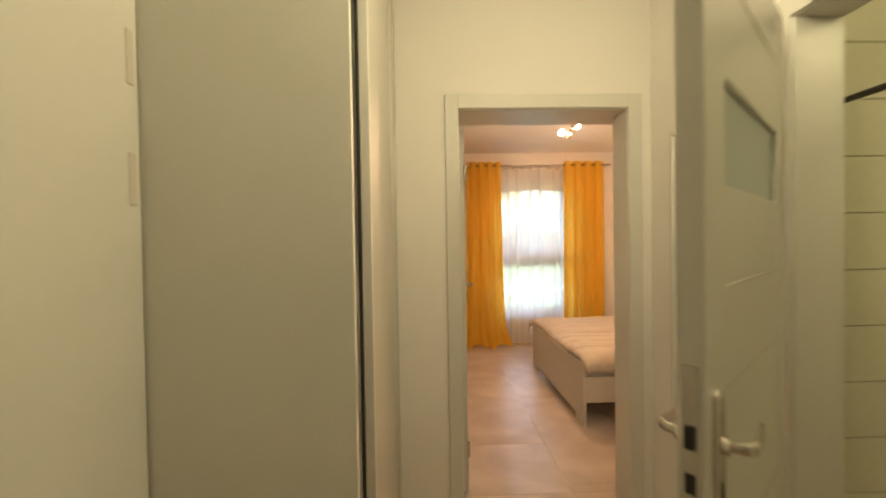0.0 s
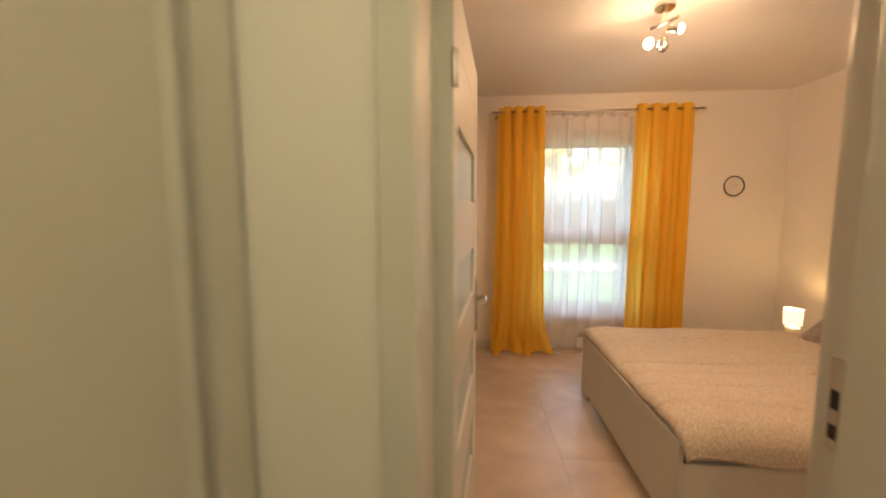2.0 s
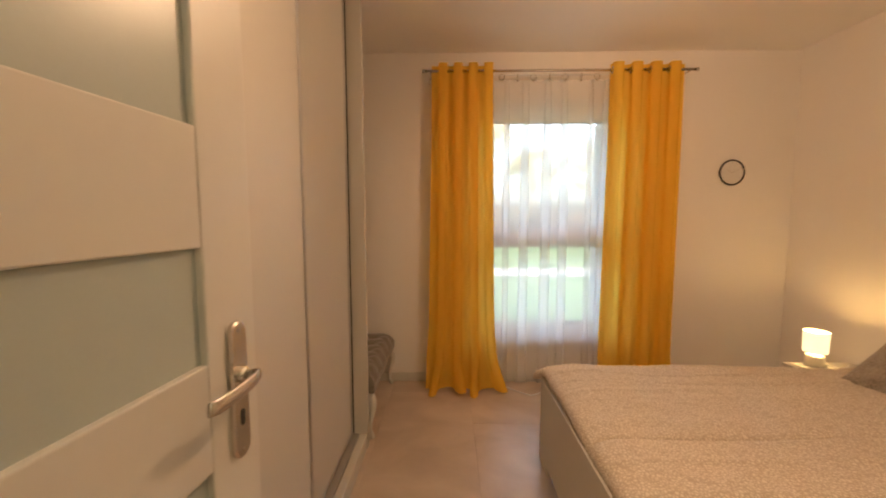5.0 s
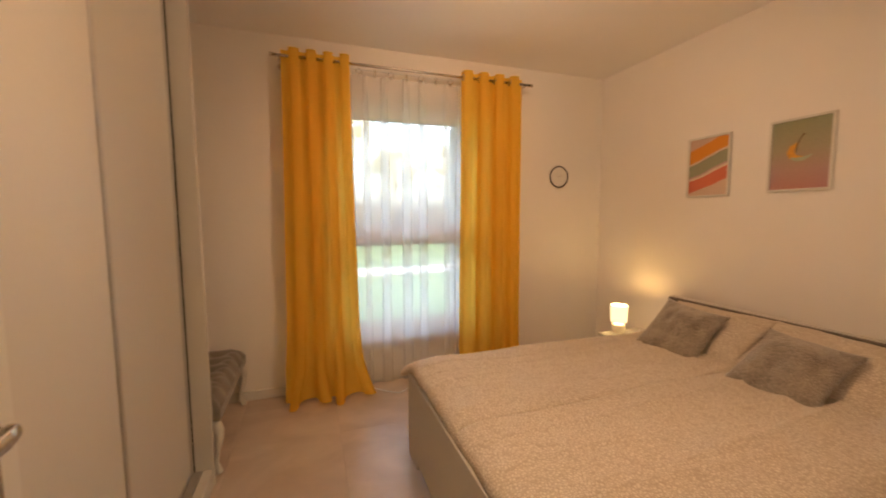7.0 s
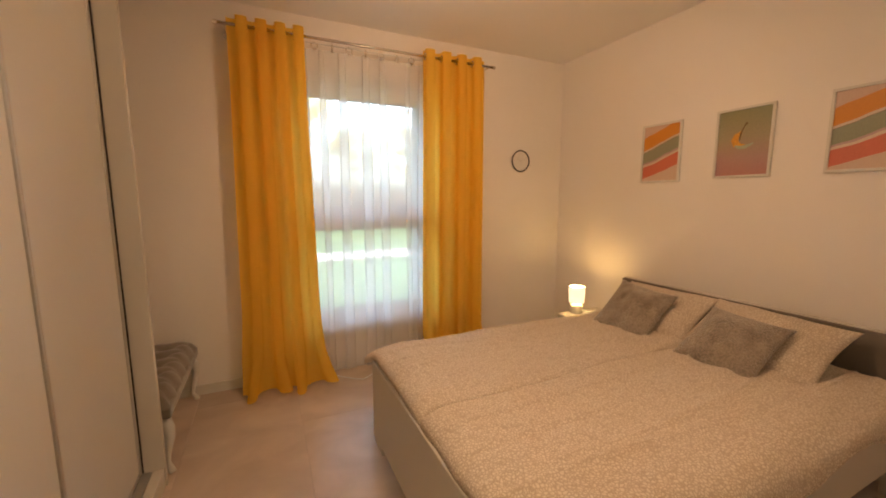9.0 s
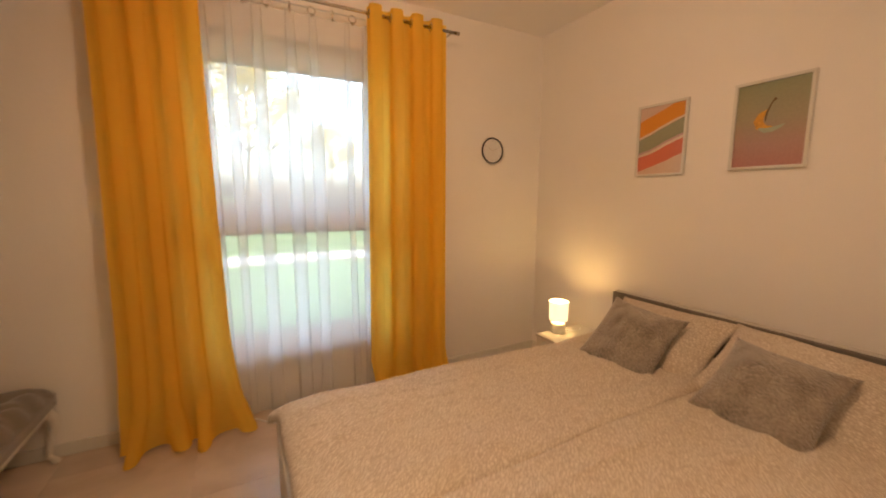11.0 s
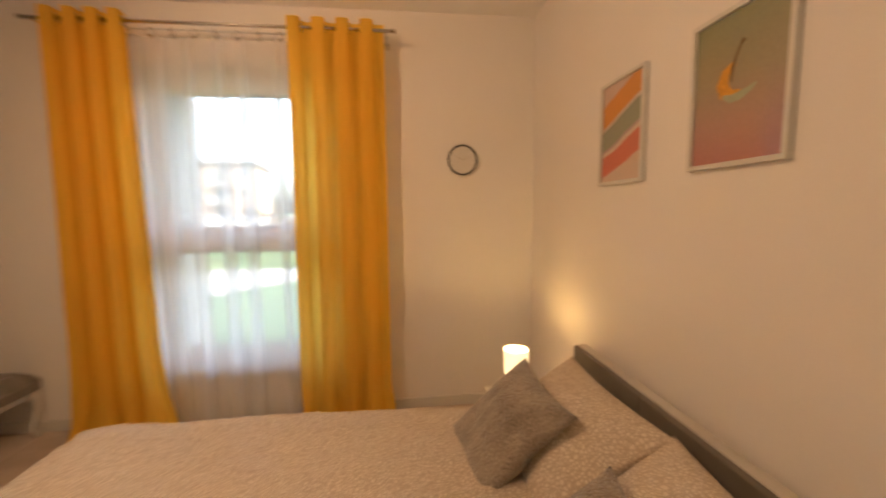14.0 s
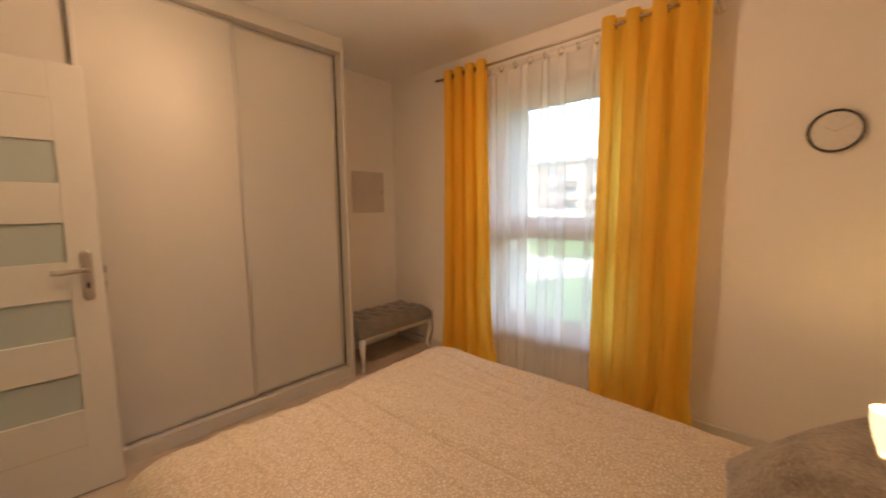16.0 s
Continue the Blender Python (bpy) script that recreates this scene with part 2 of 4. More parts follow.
TILE = mat("cream_wall_tile", (0.70, 0.68, 0.55), 0.18, 0, 0.04, 3, 40, 0.02, 0.0005, coat=0.4)
GROUT = mat("tile_grout", (0.42, 0.41, 0.34), 0.85)
BRICK = mat("pale_brick", (0.50, 0.485, 0.465), 0.85, 0, 0.1, 12, 120, 0.4, 0.003)
MORTAR = mat("mortar", (0.12, 0.117, 0.115), 0.9, 0, 0.1, 20, 150, 0.4, 0.003)
GRASS = mat("mown_lawn", (0.055, 0.098, 0.036), 0.9, 0, 0.25, 0.8, 25, 0.6, 0.02)
CONC = mat("pale_concrete", (0.22, 0.215, 0.21), 0.85, 0, 0.08, 1.5, 30, 0.3, 0.004)
FACADE = mat("pinkish_render", (0.40, 0.29, 0.24), 0.9, 0, 0.06, 0.6, 12, 0.1, 0.005)
FACADE2 = mat("white_render", (0.50, 0.48, 0.47), 0.9, 0, 0.05, 0.6, 12, 0.1, 0.005)
ROOF = mat("grey_roof", (0.22, 0.21, 0.21), 0.8, 0, 0.1, 1, 12, 0.2, 0.01)
FARWIN = mat("far_window_pane", (0.10, 0.11, 0.12), 0.15, 0, 0.1, 1, 8, 0)
BARK = mat("grey_bark", (0.30, 0.26, 0.21), 0.95, 0, 0.25, 6, 40, 0.6, 0.01)
LEAF = cloth("autumn_leaf", (0.46, 0.37, 0.15), (0.36, 0.31, 0.13), 0.5)
HEDGE = mat("brown_shrub_leaf", (0.20, 0.13, 0.085), 0.9, 0, 0.3, 3, 30, 0.3, 0.006, colour2=(0.11, 0.10, 0.06))


# ---- building helpers ----
def box(bm, x0, y0, z0, x1, y1, z1, bev=0.0, seg=2):
    lo, hi = Vector((min(x0, x1), min(y0, y1), min(z0, z1))), Vector((max(x0, x1), max(y0, y1), max(z0, z1)))
    r = bmesh.ops.create_cube(bm, size=1)
    vs = r["verts"]
    for v in vs:
        v.co = Vector((lo[i] + (v.co[i] + 0.5) * (hi[i] - lo[i]) for i in range(3)))
    if bev:
        es = list({e for v in vs for e in v.link_edges})
        bmesh.ops.bevel(bm, geom=es, offset=min(bev, 0.45 * min(hi - lo)), segments=seg, profile=0.5, affect="EDGES")
    return bm


def B(*a, **k):
    return box(bmesh.new(), *a, **k)


def lathe(profile, at=(0, 0, 0), seg=32, axis="Z"):
    """Turn a profile of (radius, height) round an axis through at."""
    bm = bmesh.new()
    rings = []
    for r, h in profile:
        ring = []
        for i in range(seg):
            a = 2 * math.pi * i / seg
            p = (r * math.cos(a), r * math.sin(a), h)
            p = {"Z": p, "X": (p[2], p[0], p[1]), "Y": (p[0], p[2], p[1])}[axis]
            ring.append(bm.verts.new(Vector(at) + Vector(p)))
        rings.append(ring)
    for a, b in zip(rings, rings[1:]):
        for i in range(seg):
            j = (i + 1) % seg
            bm.faces.new((a[i], a[j], b[j], b[i]))
    for ring in (rings[0], rings[-1]):
        bm.faces.new(ring)
    bmesh.ops.recalc_face_normals(bm, faces=bm.faces)
    return bm


def tube(points, radius, seg=10, flat=1.0, bm=None):
    """A rod along points; radius a number or one for each point."""
    bm = bm or bmesh.new()
    pts = [Vector(p) for p in points]
    rings = []
    for i, p in enumerate(pts):
        d = (pts[min(i + 1, len(pts) - 1)] - pts[max(i - 1, 0)]).normalized()
        up = Vector((0, 0, 1)) if abs(d.z) < 0.9 else Vector((1, 0, 0))
        s = d.cross(up).normalized()
        u = s.cross(d).normalized()
        r = radius[i] if isinstance(radius, (list, tuple)) else radius
        rings.append([bm.verts.new(p + s * r * flat * math.cos(2 * math.pi * k / seg) + u * r * math.sin(2 * math.pi * k / seg)) for k in range(seg)])
    new_faces = []
    for a, b in zip(rings, rings[1:]):
        for k in range(seg):
            new_faces.append(bm.faces.new((a[k], a[(k + 1) % seg], b[(k + 1) % seg], b[k])))
    new_faces.append(bm.faces.new(rings[0]))
    new_faces.append(bm.faces.new(rings[-1]))
    bmesh.ops.recalc_face_normals(bm, faces=new_faces)
    return bm


def sheet(f, nu, nv, close=False):
    """A grid mesh of f(u, v) over the unit square."""
    bm = bmesh.new()
    g = [[bm.verts.new(f(i / nu, j / nv)) for j in range(nv + 1)] for i in range(nu + 1)]
    for i in range(nu):
        for j in range(nv):
            bm.faces.new((g[i][j], g[i + 1][j], g[i + 1][j + 1], g[i][j + 1]))
    return bm


def torus(at, R, r, axis="Y", seg=20, sec=8):
    bm = bmesh.new()
    rings = []
    for i in range(seg):
        a = 2 * math.pi * i / seg
        ring = []
        for k in range(sec):
            b = 2 * math.pi * k / sec
            q = ((R + r * math.cos(b)) * math.cos(a), (R + r * math.cos(b)) * math.sin(a), r * math.sin(b))
            q = {"Z": q, "X": (q[2], q[0], q[1]), "Y": (q[0], q[2], q[1])}[axis]
            ring.append(bm.verts.new(Vector(at) + Vector(q)))
        rings.append(ring)
    for i in range(seg):
        a, b = rings[i], rings[(i + 1) % seg]
        for k in range(sec):
            bm.faces.new((a[k], a[(k + 1) % sec], b[(k + 1) % sec], b[k]))
    bmesh.ops.recalc_face_normals(bm, faces=bm.faces)
    return bm


def root_of(ob):
    while ob.parent:
        ob = ob.parent
    return ob


def part(name, bm, material, parent, label="", smooth=False, local=False):
    """Link a bmesh as one mesh under parent; world coordinates unless local."""
    if not local:
        bm.transform(root_of(parent).matrix_basis.inverted())
    me = bpy.data.meshes.new(name)
    for f in bm.faces:
        f.smooth = smooth
    bm.to_mesh(me)
    bm.free()
    me.materials.append(material)
    ob = new(name, me)
    ob.parent = parent
    if label:
        ob["label"] = label
    return ob


def thing(name, m, label, category, group="", kind=""):
    ob = new(name)
    ob.empty_display_size = 0.1
    ob.matrix_basis = m
    return tagged(ob, label, category, group, kind)


def solid(name, bm, material, label, category, group="", kind="", smooth=False, at=None):
    """A thing that is one mesh, with its origin at its base."""
    if at is None:
        xs = [v.co for v in bm.verts]
        at = Vector((sum(v.x for v in xs) / len(xs), sum(v.y for v in xs) / len(xs), min(v.z for v in xs)))
    bm.transform(Matrix.Translation(-Vector(at)))
    me = bpy.data.meshes.new(name)
    for f in bm.faces:
        f.smooth = smooth
    bm.to_mesh(me)
    bm.free()
    me.materials.append(material)
    ob = new(name, me)
    ob.location = at
    return tagged(ob, label, category, group, kind)


def smooth_noise(x, y, z=0.0, s=1.0):
    return noise.noise(Vector((x * s, y * s, z)))


# ---- structure ----
H = 2.58          # bedroom ceiling
HH = 2.56         # hall ceiling
XL, XR, YS, YN = 0.66, 4.295, 3.29, 6.41


def wall(name, label, *boxes, material=None):
    bm = bmesh.new()
    for b in boxes:
        box(bm, *b)
    return solid(name, bm, material or WALL, label, "wall", kind="structure")


WX0, WX1, WZ0, WZ1 = 1.89, 2.99, 0.335, 2.235      # window opening
wall_north = wall("wall_north", "white painted wall with a tall window opening",
    (XL - 0.2, YN, -0.4, WX0, YN + 0.16, H + 0.2), (WX1, YN, -0.4, XR + 0.2, YN + 0.16, H + 0.2),
    (WX0, YN, -0.4, WX1, YN + 0.16, WZ0), (WX0, YN, WZ1, WX1, YN + 0.16, H + 0.2))
wall("wall_east", "white painted wall behind the bed", (XR, YS - 0.15, -0.05, XR + 0.2, YN, H + 0.2))
wall("wall_west", "white painted wall beside the wardrobe", (XL - 0.2, YS - 0.15, -0.05, XL, YN, H + 0.2))
DX0, DX1, DZ = 1.19, 1.995, 2.0
wall("wall_south", "white painted partition with a doorway",
    (0.89, 3.05, -0.05, DX0 - 0.02, YS, H), (XL, 3.09, -0.05, 0.89, YS, H), (DX1 + 0.065, 3.05, -0.05, XR, YS, H), (DX0 - 0.02, 3.05, DZ + 0.02, DX1 + 0.065, YS, H))
wall("wall_hall_east", "white painted hall wall with the bathroom doorway",
    (2.11, 2.34, -0.05, 2.25, 3.05, HH), (2.11, 1.54, 2.03, 2.25, 2.34, HH), (2.11, -1.8, -0.05, 2.25, 1.54, HH))
# the next three walls are unseen, added to close hall and bathroom
wall("wall_hall_south", "assumed white painted wall closing the hall, out of view", (-0.3, -1.92, -0.05, 4.2, -1.8, HH))
wall("wall_hall_west", "assumed white painted wall behind the cupboards, out of view", (-0.32, -1.8, -0.05, -0.2, 3.2, HH), (-0.2, 3.05, -0.05, 0.33, 3.2, HH))
wall("wall_bath_east", "assumed cream bathroom wall, out of view", (4.1, -1.8, -0.05, 4.2, 2.7, HH), (2.25, 0.3, -0.05, 4.1, 0.4, HH))
solid("ceiling_bedroom", B(XL - 0.1, YS, H, XR + 0.1, YN + 0.02, H + 0.12), CEIL, "white painted bedroom ceiling", "ceiling", kind="structure")
solid("ceiling_hall", B(-0.3, -1.9, HH, 4.2, 3.195, HH + 0.1), CEIL, "white painted hall ceiling", "ceiling", kind="structure")
floor = solid("floor", B(-0.3, -1.9, -0.12, XR + 0.1, YN + 0.01, -0.004), JOINT, "warm beige cloudy floor of large tiles", "floor", kind="structure")

# outer leaf of the window wall, with brick reveal
OX0, OX1, OY = WX0 + 0.028, WX1 - 0.028, YN + 0.50
outer = wall("wall_outer", "pale brick outer skin of the house",
    (XL - 6, YN + 0.165, -0.6, OX0, OY, 6), (OX1, YN + 0.165, -0.6, XR + 6, OY, 6),
    (OX0, YN + 0.165, -0.6, OX1, OY, WZ0 - 0.04), (OX0, YN + 0.165, WZ1 - 0.05, OX1, OY, 6), material=MORTAR)

# baseboards
BH = 0.07
bb = bmesh.new()
for a in ((XL, YN - 0.014, 0, XR, YN, BH), (XR - 0.014, 5.6, 0, XR, YN - 0.014, BH), (XR - 0.014, YS, 0, XR, 3.95, BH), (2.09, YS, 0, XR - 0.014, YS + 0.014, BH), (XL, 5.53, 0, XL + 0.014, YN - 0.014, BH)):
    box(bb, *a, bev=0.004)
solid("baseboard", bb, LACQ, "white lacquered skirting board", "baseboard", kind="structure")

# ---- window ----
win = thing("window_1", pose((WX0 + WX1) / 2, 6.54, WZ0), "tall white plastic window with fixed lower pane", "window", kind="structure")
FY0, FY1 = 6.50, 6.57
GT, TR1, TR0, GB = 2.09, 1.245, 1.10, 0.455       # glass top, transom top and bottom, glass bottom
part("window_frame", B(WX0, FY0, GT, WX1, FY1, WZ1, bev=0.004), PVC, win)
part("window_frame", B(WX0, FY0, WZ0, WX1, FY1, GB, bev=0.004), PVC, win)
part("window_frame", B(WX0, FY0, GB, WX0 + 0.055, FY1, GT, bev=0.004), PVC, win)
part("window_frame", B(WX1 - 0.055, FY0, GB, WX1, FY1, GT, bev=0.004), PVC, win)
part("transom", B(WX0 + 0.055, FY0, TR0, WX1 - 0.055, FY1, TR1, bev=0.004), PVC, win)
for z0, z1 in ((GB, TR0), (TR1, GT)):
    bm = bmesh.new()
    for a in ((WX0 + 0.055, z0, WX1 - 0.055, z0 + 0.012), (WX0 + 0.055, z1 - 0.012, WX1 - 0.055, z1), (WX0 + 0.055, z0 + 0.012, WX0 + 0.067, z1 - 0.012), (WX1 - 0.067, z0 + 0.012, WX1 - 0.055, z1 - 0.012)):
        box(bm, a[0], FY0 + 0.018, a[1], a[2], FY0 + 0.05, a[3])
    part("glazing_bead", bm, mat("grey_gasket", (0.20, 0.20, 0.20), 0.6) if z0 == GB else bpy.data.materials["grey_gasket"], win)
    pane = part("pane", B(WX0 + 0.06, FY0 + 0.03, z0 + 0.002, WX1 - 0.06, FY0 + 0.036, z1 - 0.002), PANE, win)
    pane.visible_shadow = False
vent = part("trickle_vent", B(2.18, FY0 - 0.012, GT + 0.075, 2.72, FY0 - 0.001, GT + 0.115, bev=0.004), PVC, win)
for x in (2.26, 2.52):
    part("slot", B(x, FY0 - 0.015, GT + 0.087, x + 0.12, FY0 - 0.0125, GT + 0.103), GREYP, vent)
solid("window_sill", B(WX0 - 0.03, YN - 0.05, 0.335, WX1 + 0.03, FY0 - 0.001, 0.365, bev=0.006), PVC, "white window sill board", "sill", kind="structure")
solid("window_ledge", B(OX0 + 0.001, FY1 + 0.008, 0.30, OX1 - 0.001, OY + 0.04, 0.33, bev=0.004), ALU, "metal outer window ledge", "sill", kind="structure")

# ---- door lining of the bedroom, and casing ----
dl = thing("door_frame", pose(1.59, 3.12, 0), "white lacquered door lining and casing", "door frame", kind="structure")
for nm, a in (("jamb", (DX0 - 0.02, 3.05, 0, DX0, YS, DZ)), ("jamb", (DX1, 3.05, 0, DX1 + 0.065, 3.19, DZ)), ("jamb", (DX1 + 0.045, 3.19, 0, DX1 + 0.065, YS, DZ)), ("head", (DX0 - 0.02, 3.05, DZ, DX1 + 0.065, YS, DZ + 0.02)),
    ("casing", (DX0 - 0.065, 3.034, 0, DX0 - 0.002, 3.05, DZ + 0.07)), ("casing", (DX1 + 0.002, 3.034, 0, DX1 + 0.065, 3.05, DZ + 0.07)), ("casing", (DX0 - 0.002, 3.034, DZ + 0.004, DX1 + 0.002, 3.05, DZ + 0.07)),
    ("casing", (DX0 - 0.065, YS, 0, DX0 - 0.008, YS + 0.016, DZ + 0.07)), ("casing", (DX1 + 0.053, YS, 0, DX1 + 0.11, YS + 0.016, DZ + 0.07)), ("casing", (DX0 - 0.008, YS, DZ + 0.01, DX1 + 0.053, YS + 0.016, DZ + 0.07)),
    # first piece is an added filler that lightens the dark hinge gap
    ("hinge_gap_filler", (DX0 - 0.008, YS + 0.0005, 0, DX0 + 0.008, 3.306, DZ)), ("weather_strip", (DX1 + 0.03, 3.1905, 0, DX1 + 0.044, 3.20, DZ))):
    part(nm, B(*a, bev=0.003), LACQ, dl)
sk = part("strike_plate", B(DX1 + 0.042, 3.235, 0.93, DX1 + 0.0445, 3.262, 1.13), STEEL, dl, "satin strike plate")
part("latch_hole", B(DX1 + 0.0405, 3.24, 1.02, DX1 + 0.0418, 3.256, 1.06), DARK, sk)
part("latch_hole", B(DX1 + 0.0405, 3.24, 0.955, DX1 + 0.0418, 3.256, 0.985), DARK, sk)


def pill(x, z0, z1, r, y0, y1):
    """An upright plate with rounded ends and softened rim, from y0 to y1."""
    bm = bmesh.new()
    out = []
    for k in range(13):
        a = math.pi * k / 12
        out.append((x + r * math.cos(a), z1 - r + r * math.sin(a)))
    for k in range(13):
        a = math.pi + math.pi * k / 12
        out.append((x + r * math.cos(a), z0 + r + r * math.sin(a)))
    rings = []
    for y, f in ((y0, 1.0), (y0 + 0.7 * (y1 - y0), 1.0), (y1, 0.86)):
        rings.append([bm.verts.new((x + (px - x) * f, y, (z0 + z1) / 2 + (pz - (z0 + z1) / 2) * (1 - (1 - f) * 0.2))) for px, pz in out])
    for a, b in zip(rings, rings[1:]):
        for k in range(len(out)):
            q = (k + 1) % len(out)
            bm.faces.new((a[k], a[q], b[q], b[k]))
    bm.faces.new(rings[0])
    bm.faces.new(rings[-1])
    bmesh.ops.recalc_face_normals(bm, faces=bm.faces)
    return bm


def handle_set(leaf, x, z, y, side):
    """Long back plate with a curved lever, on the face at y; side: +1 or -1 is the way it stands off."""
    pl = part("handle_plate", pill(x, z - 0.145, z + 0.09, 0.021, y, y + side * 0.009), STEEL, leaf, "satin nickel back plate", local=True)
    part("keyhole", pill(x, z - 0.088, z - 0.06, 0.005, y + side * 0.0092, y + side * 0.0102), DARK, pl, local=True)
    for zz in (z + 0.075, z - 0.13):
        part("screw", lathe([(0.004, 0), (0.004, side * 0.001), (0.003, side * 0.0016)], (x, y + side * 0.009, zz), 12, "Y"), STEEL, pl, local=True)
    part("collar", lathe([(0.0135, 0), (0.0135, side * 0.008), (0.011, side * 0.011)], (x, y + side * 0.009, z), 20, "Y"), STEEL, leaf, smooth=False, local=True)
    pts = [(x, y + side * 0.005, z), (x, y + side * 0.024, z + 0.001), (x + 0.001, y + side * 0.036, z + 0.003), (x - 0.005, y + side * 0.044, z + 0.004), (x - 0.022, y + side * 0.047, z + 0.002), (x - 0.05, y + side * 0.046, z - 0.001), (x - 0.078, y + side * 0.044, z - 0.003), (x - 0.10, y + side * 0.042, z - 0.003), (x - 0.116, y + side * 0.040, z - 0.001)]
    part("lever", tube(pts, [0.008, 0.008, 0.009, 0.0098, 0.0108, 0.0115, 0.0118, 0.0118, 0.011], 14, 0.42), STEEL, leaf, "satin nickel lever", smooth=True, local=True)


def door_leaf(name, m, width, panes, label, grooves=(1.83, 0.24), hz=1.075):
    """Leaf hinged at its origin: x along its width, y its thickness, z up. panes: (z0, z1) of the glass strips."""
    t, h = 0.04, 1.985
    d = thing(name, m, label, "door", kind="structure")
    st, s2 = 0.12, 0.095
    for a in ((0, 0.008, s2, h), (width - st, 0.008, width, h)):
        part("stile", B(a[0], 0, a[1], a[2], t, a[3], bev=0.003), LACQ, d, local=True)
    zs = [0.008] + [z for p in panes for z in p] + [h]
    for z0, z1 in zip(zs[0::2], zs[1::2]):
        part("rail", B(s2, 0.001, z0, width - st, t - 0.001, z1, bev=0.003), LACQ, d, local=True)
    for z0, z1 in panes:
        part("glass_strip", B(s2 - 0.004, 0.012, z0 - 0.004, width - st + 0.004, t - 0.012, z1 + 0.004), FROST, d, "frosted glass strip", local=True)
    for s, y in ((1, t), (-1, 0)):
        # thin grey strips on the face; their grey stands in for groove shade
        for z in grooves:
            part("groove_shade", B(s2, y - 0.0004, z, width - st, y + 0.0008 * s, z + 0.005), GREYP, d, local=True)
        handle_set(d, width - 0.058, hz, y, s)
    lk = part("lock_plate", B(width, 0.009, 0.95, width + 0.002, 0.031, 1.18), STEEL, d, local=True)
    part("latch", B(width + 0.002, 0.013, 1.05, width + 0.007, 0.027, 1.085), DARK, lk, local=True)
    part("latch", B(width + 0.002, 0.013, 0.98, width + 0.004, 0.027, 1.01), DARK, lk, local=True)
    for z in (0.25, 1.75):
        part("hinge", lathe([(0.007, -0.04), (0.0075, -0.038), (0.0075, 0.038), (0.007, 0.04)], (-0.008, -0.004, z), 12), STEEL, d, smooth=True, local=True)
    return d


STRIPS = [(0.415, 0.59), (0.765, 0.944), (1.115, 1.292), (1.468, 1.65)]
# bedroom leaf swung right open in front of the wardrobe
door_leaf("door_1", pose(1.235, 3.309, 0, 0, 0, 85.4) @ Matrix.Translation((0, 0, 0)), 0.752, STRIPS, "open white door with frosted glass strips")

# ---- hall: bathroom doorway, mirror, cupboards ----
bf = thing("door_frame_bathroom", pose(2.17, 1.95, 0), "white lacquered bathroom door lining", "door frame", kind="structure")
for nm, a in (("jamb", (2.105, 2.32, 0, 2.255, 2.338, 2.01)), ("jamb", (2.105, 1.542, 0, 2.255, 1.56, 2.01)), ("head", (2.105, 1.542, 2.01, 2.255, 2.338, 2.028)),
    ("casing", (2.094, 2.325, 0, 2.109, 2.39, 2.075)), ("casing", (2.094, 1.49, 0, 2.109, 1.555, 2.075)), ("casing", (2.094, 1.555, 2.012, 2.109, 2.325, 2.075))):
    part(nm, B(*a, bev=0.003), LACQ, bf)
door_leaf("door_2", pose(2.042, 2.288, 0, 0, 0, 220) @ Matrix.Translation((0, -0.04, 0)), 0.752, [(1.468, 1.65)], "open white bathroom door with one frosted strip", (1.83, 1.29, 1.115, 0.765, 0.24), 1.045)

mir = thing("wall_mirror", pose(2.10, 2.72, 0.62), "tall narrow mirror in a white frame on the hall wall", "mirror")
MY0, MY1, MZ0, MZ1 = 2.555, 2.875, 0.625, 1.835
part("glass", B(2.096, MY0 + 0.015, MZ0 + 0.015, 2.108, MY1 - 0.015, MZ1 - 0.015), MIRROR, mir, "silvered mirror glass")
for a in ((MY0, MZ0, MY1, MZ0 + 0.018), (MY0, MZ1 - 0.018, MY1, MZ1), (MY0, MZ0 + 0.018, MY0 + 0.018, MZ1 - 0.018), (MY1 - 0.018, MZ0 + 0.018, MY1, MZ1 - 0.018)):
    part("frame", B(2.088, a[0], a[1], 2.1095, a[2], a[3], bev=0.003), LACQ, mir)

mir.matrix_basis = pose(2.094, 2.72, 0.62, 0, 0, -2.0)

# hall closet with a sliding door pushed aside
cl = thing("hall_closet", pose(0.6, 2.55, 0), "built-in white closet with a sliding door half open", "closet")
part("side_panel", B(0.33, 2.05, 0, 0.892, 2.07, 2.54, bev=0.002), MATT, cl, "pale grey side panel")
part("back_panel", B(0.33, 2.07, 0, 0.345, 3.04, 2.54), INNER, cl)
part("side_panel", B(0.345, 3.02, 0, 0.80, 3.04, 2.54), INNER, cl)
part("divider", B(0.345, 2.52, 0, 0.80, 2.538, 2.54), INNER, cl)
part("plinth", B(0.345, 2.07, 0, 0.889, 3.04, 0.06), MATT, cl)
part("top_rail", B(0.80, 2.07, 2.47, 0.889, 3.04, 2.54), ALU, cl)
SH = [0.24, 0.48, 0.70, 0.90, 1.17, 1.485, 1.72, 1.96, 2.2]
for z in SH:
    part("shelf", B(0.345, 2.07, z - 0.018, 0.835, 2.52, z, bev=0.0015), WHITE, cl)
sd = part("sliding_door", B(0.868, 2.325, 0.065, 0.884, 2.90, 2.47, bev=0.001), WHITE, cl, "white sliding door panel")
for y0, y1, mt in ((2.300, 2.325, LACQ), (2.9, 2.922, LACQ)):
    part("door_profile", B(0.862, y0, 0.065, 0.890, y1, 2.47, bev=0.003), mt, sd, "aluminium edge profile")
# near-black strip laid along the gap beside the door profile
part("gap_strip", B(0.855, 2.292, 0.07, 0.862, 2.298, 2.465), DARK, sd)
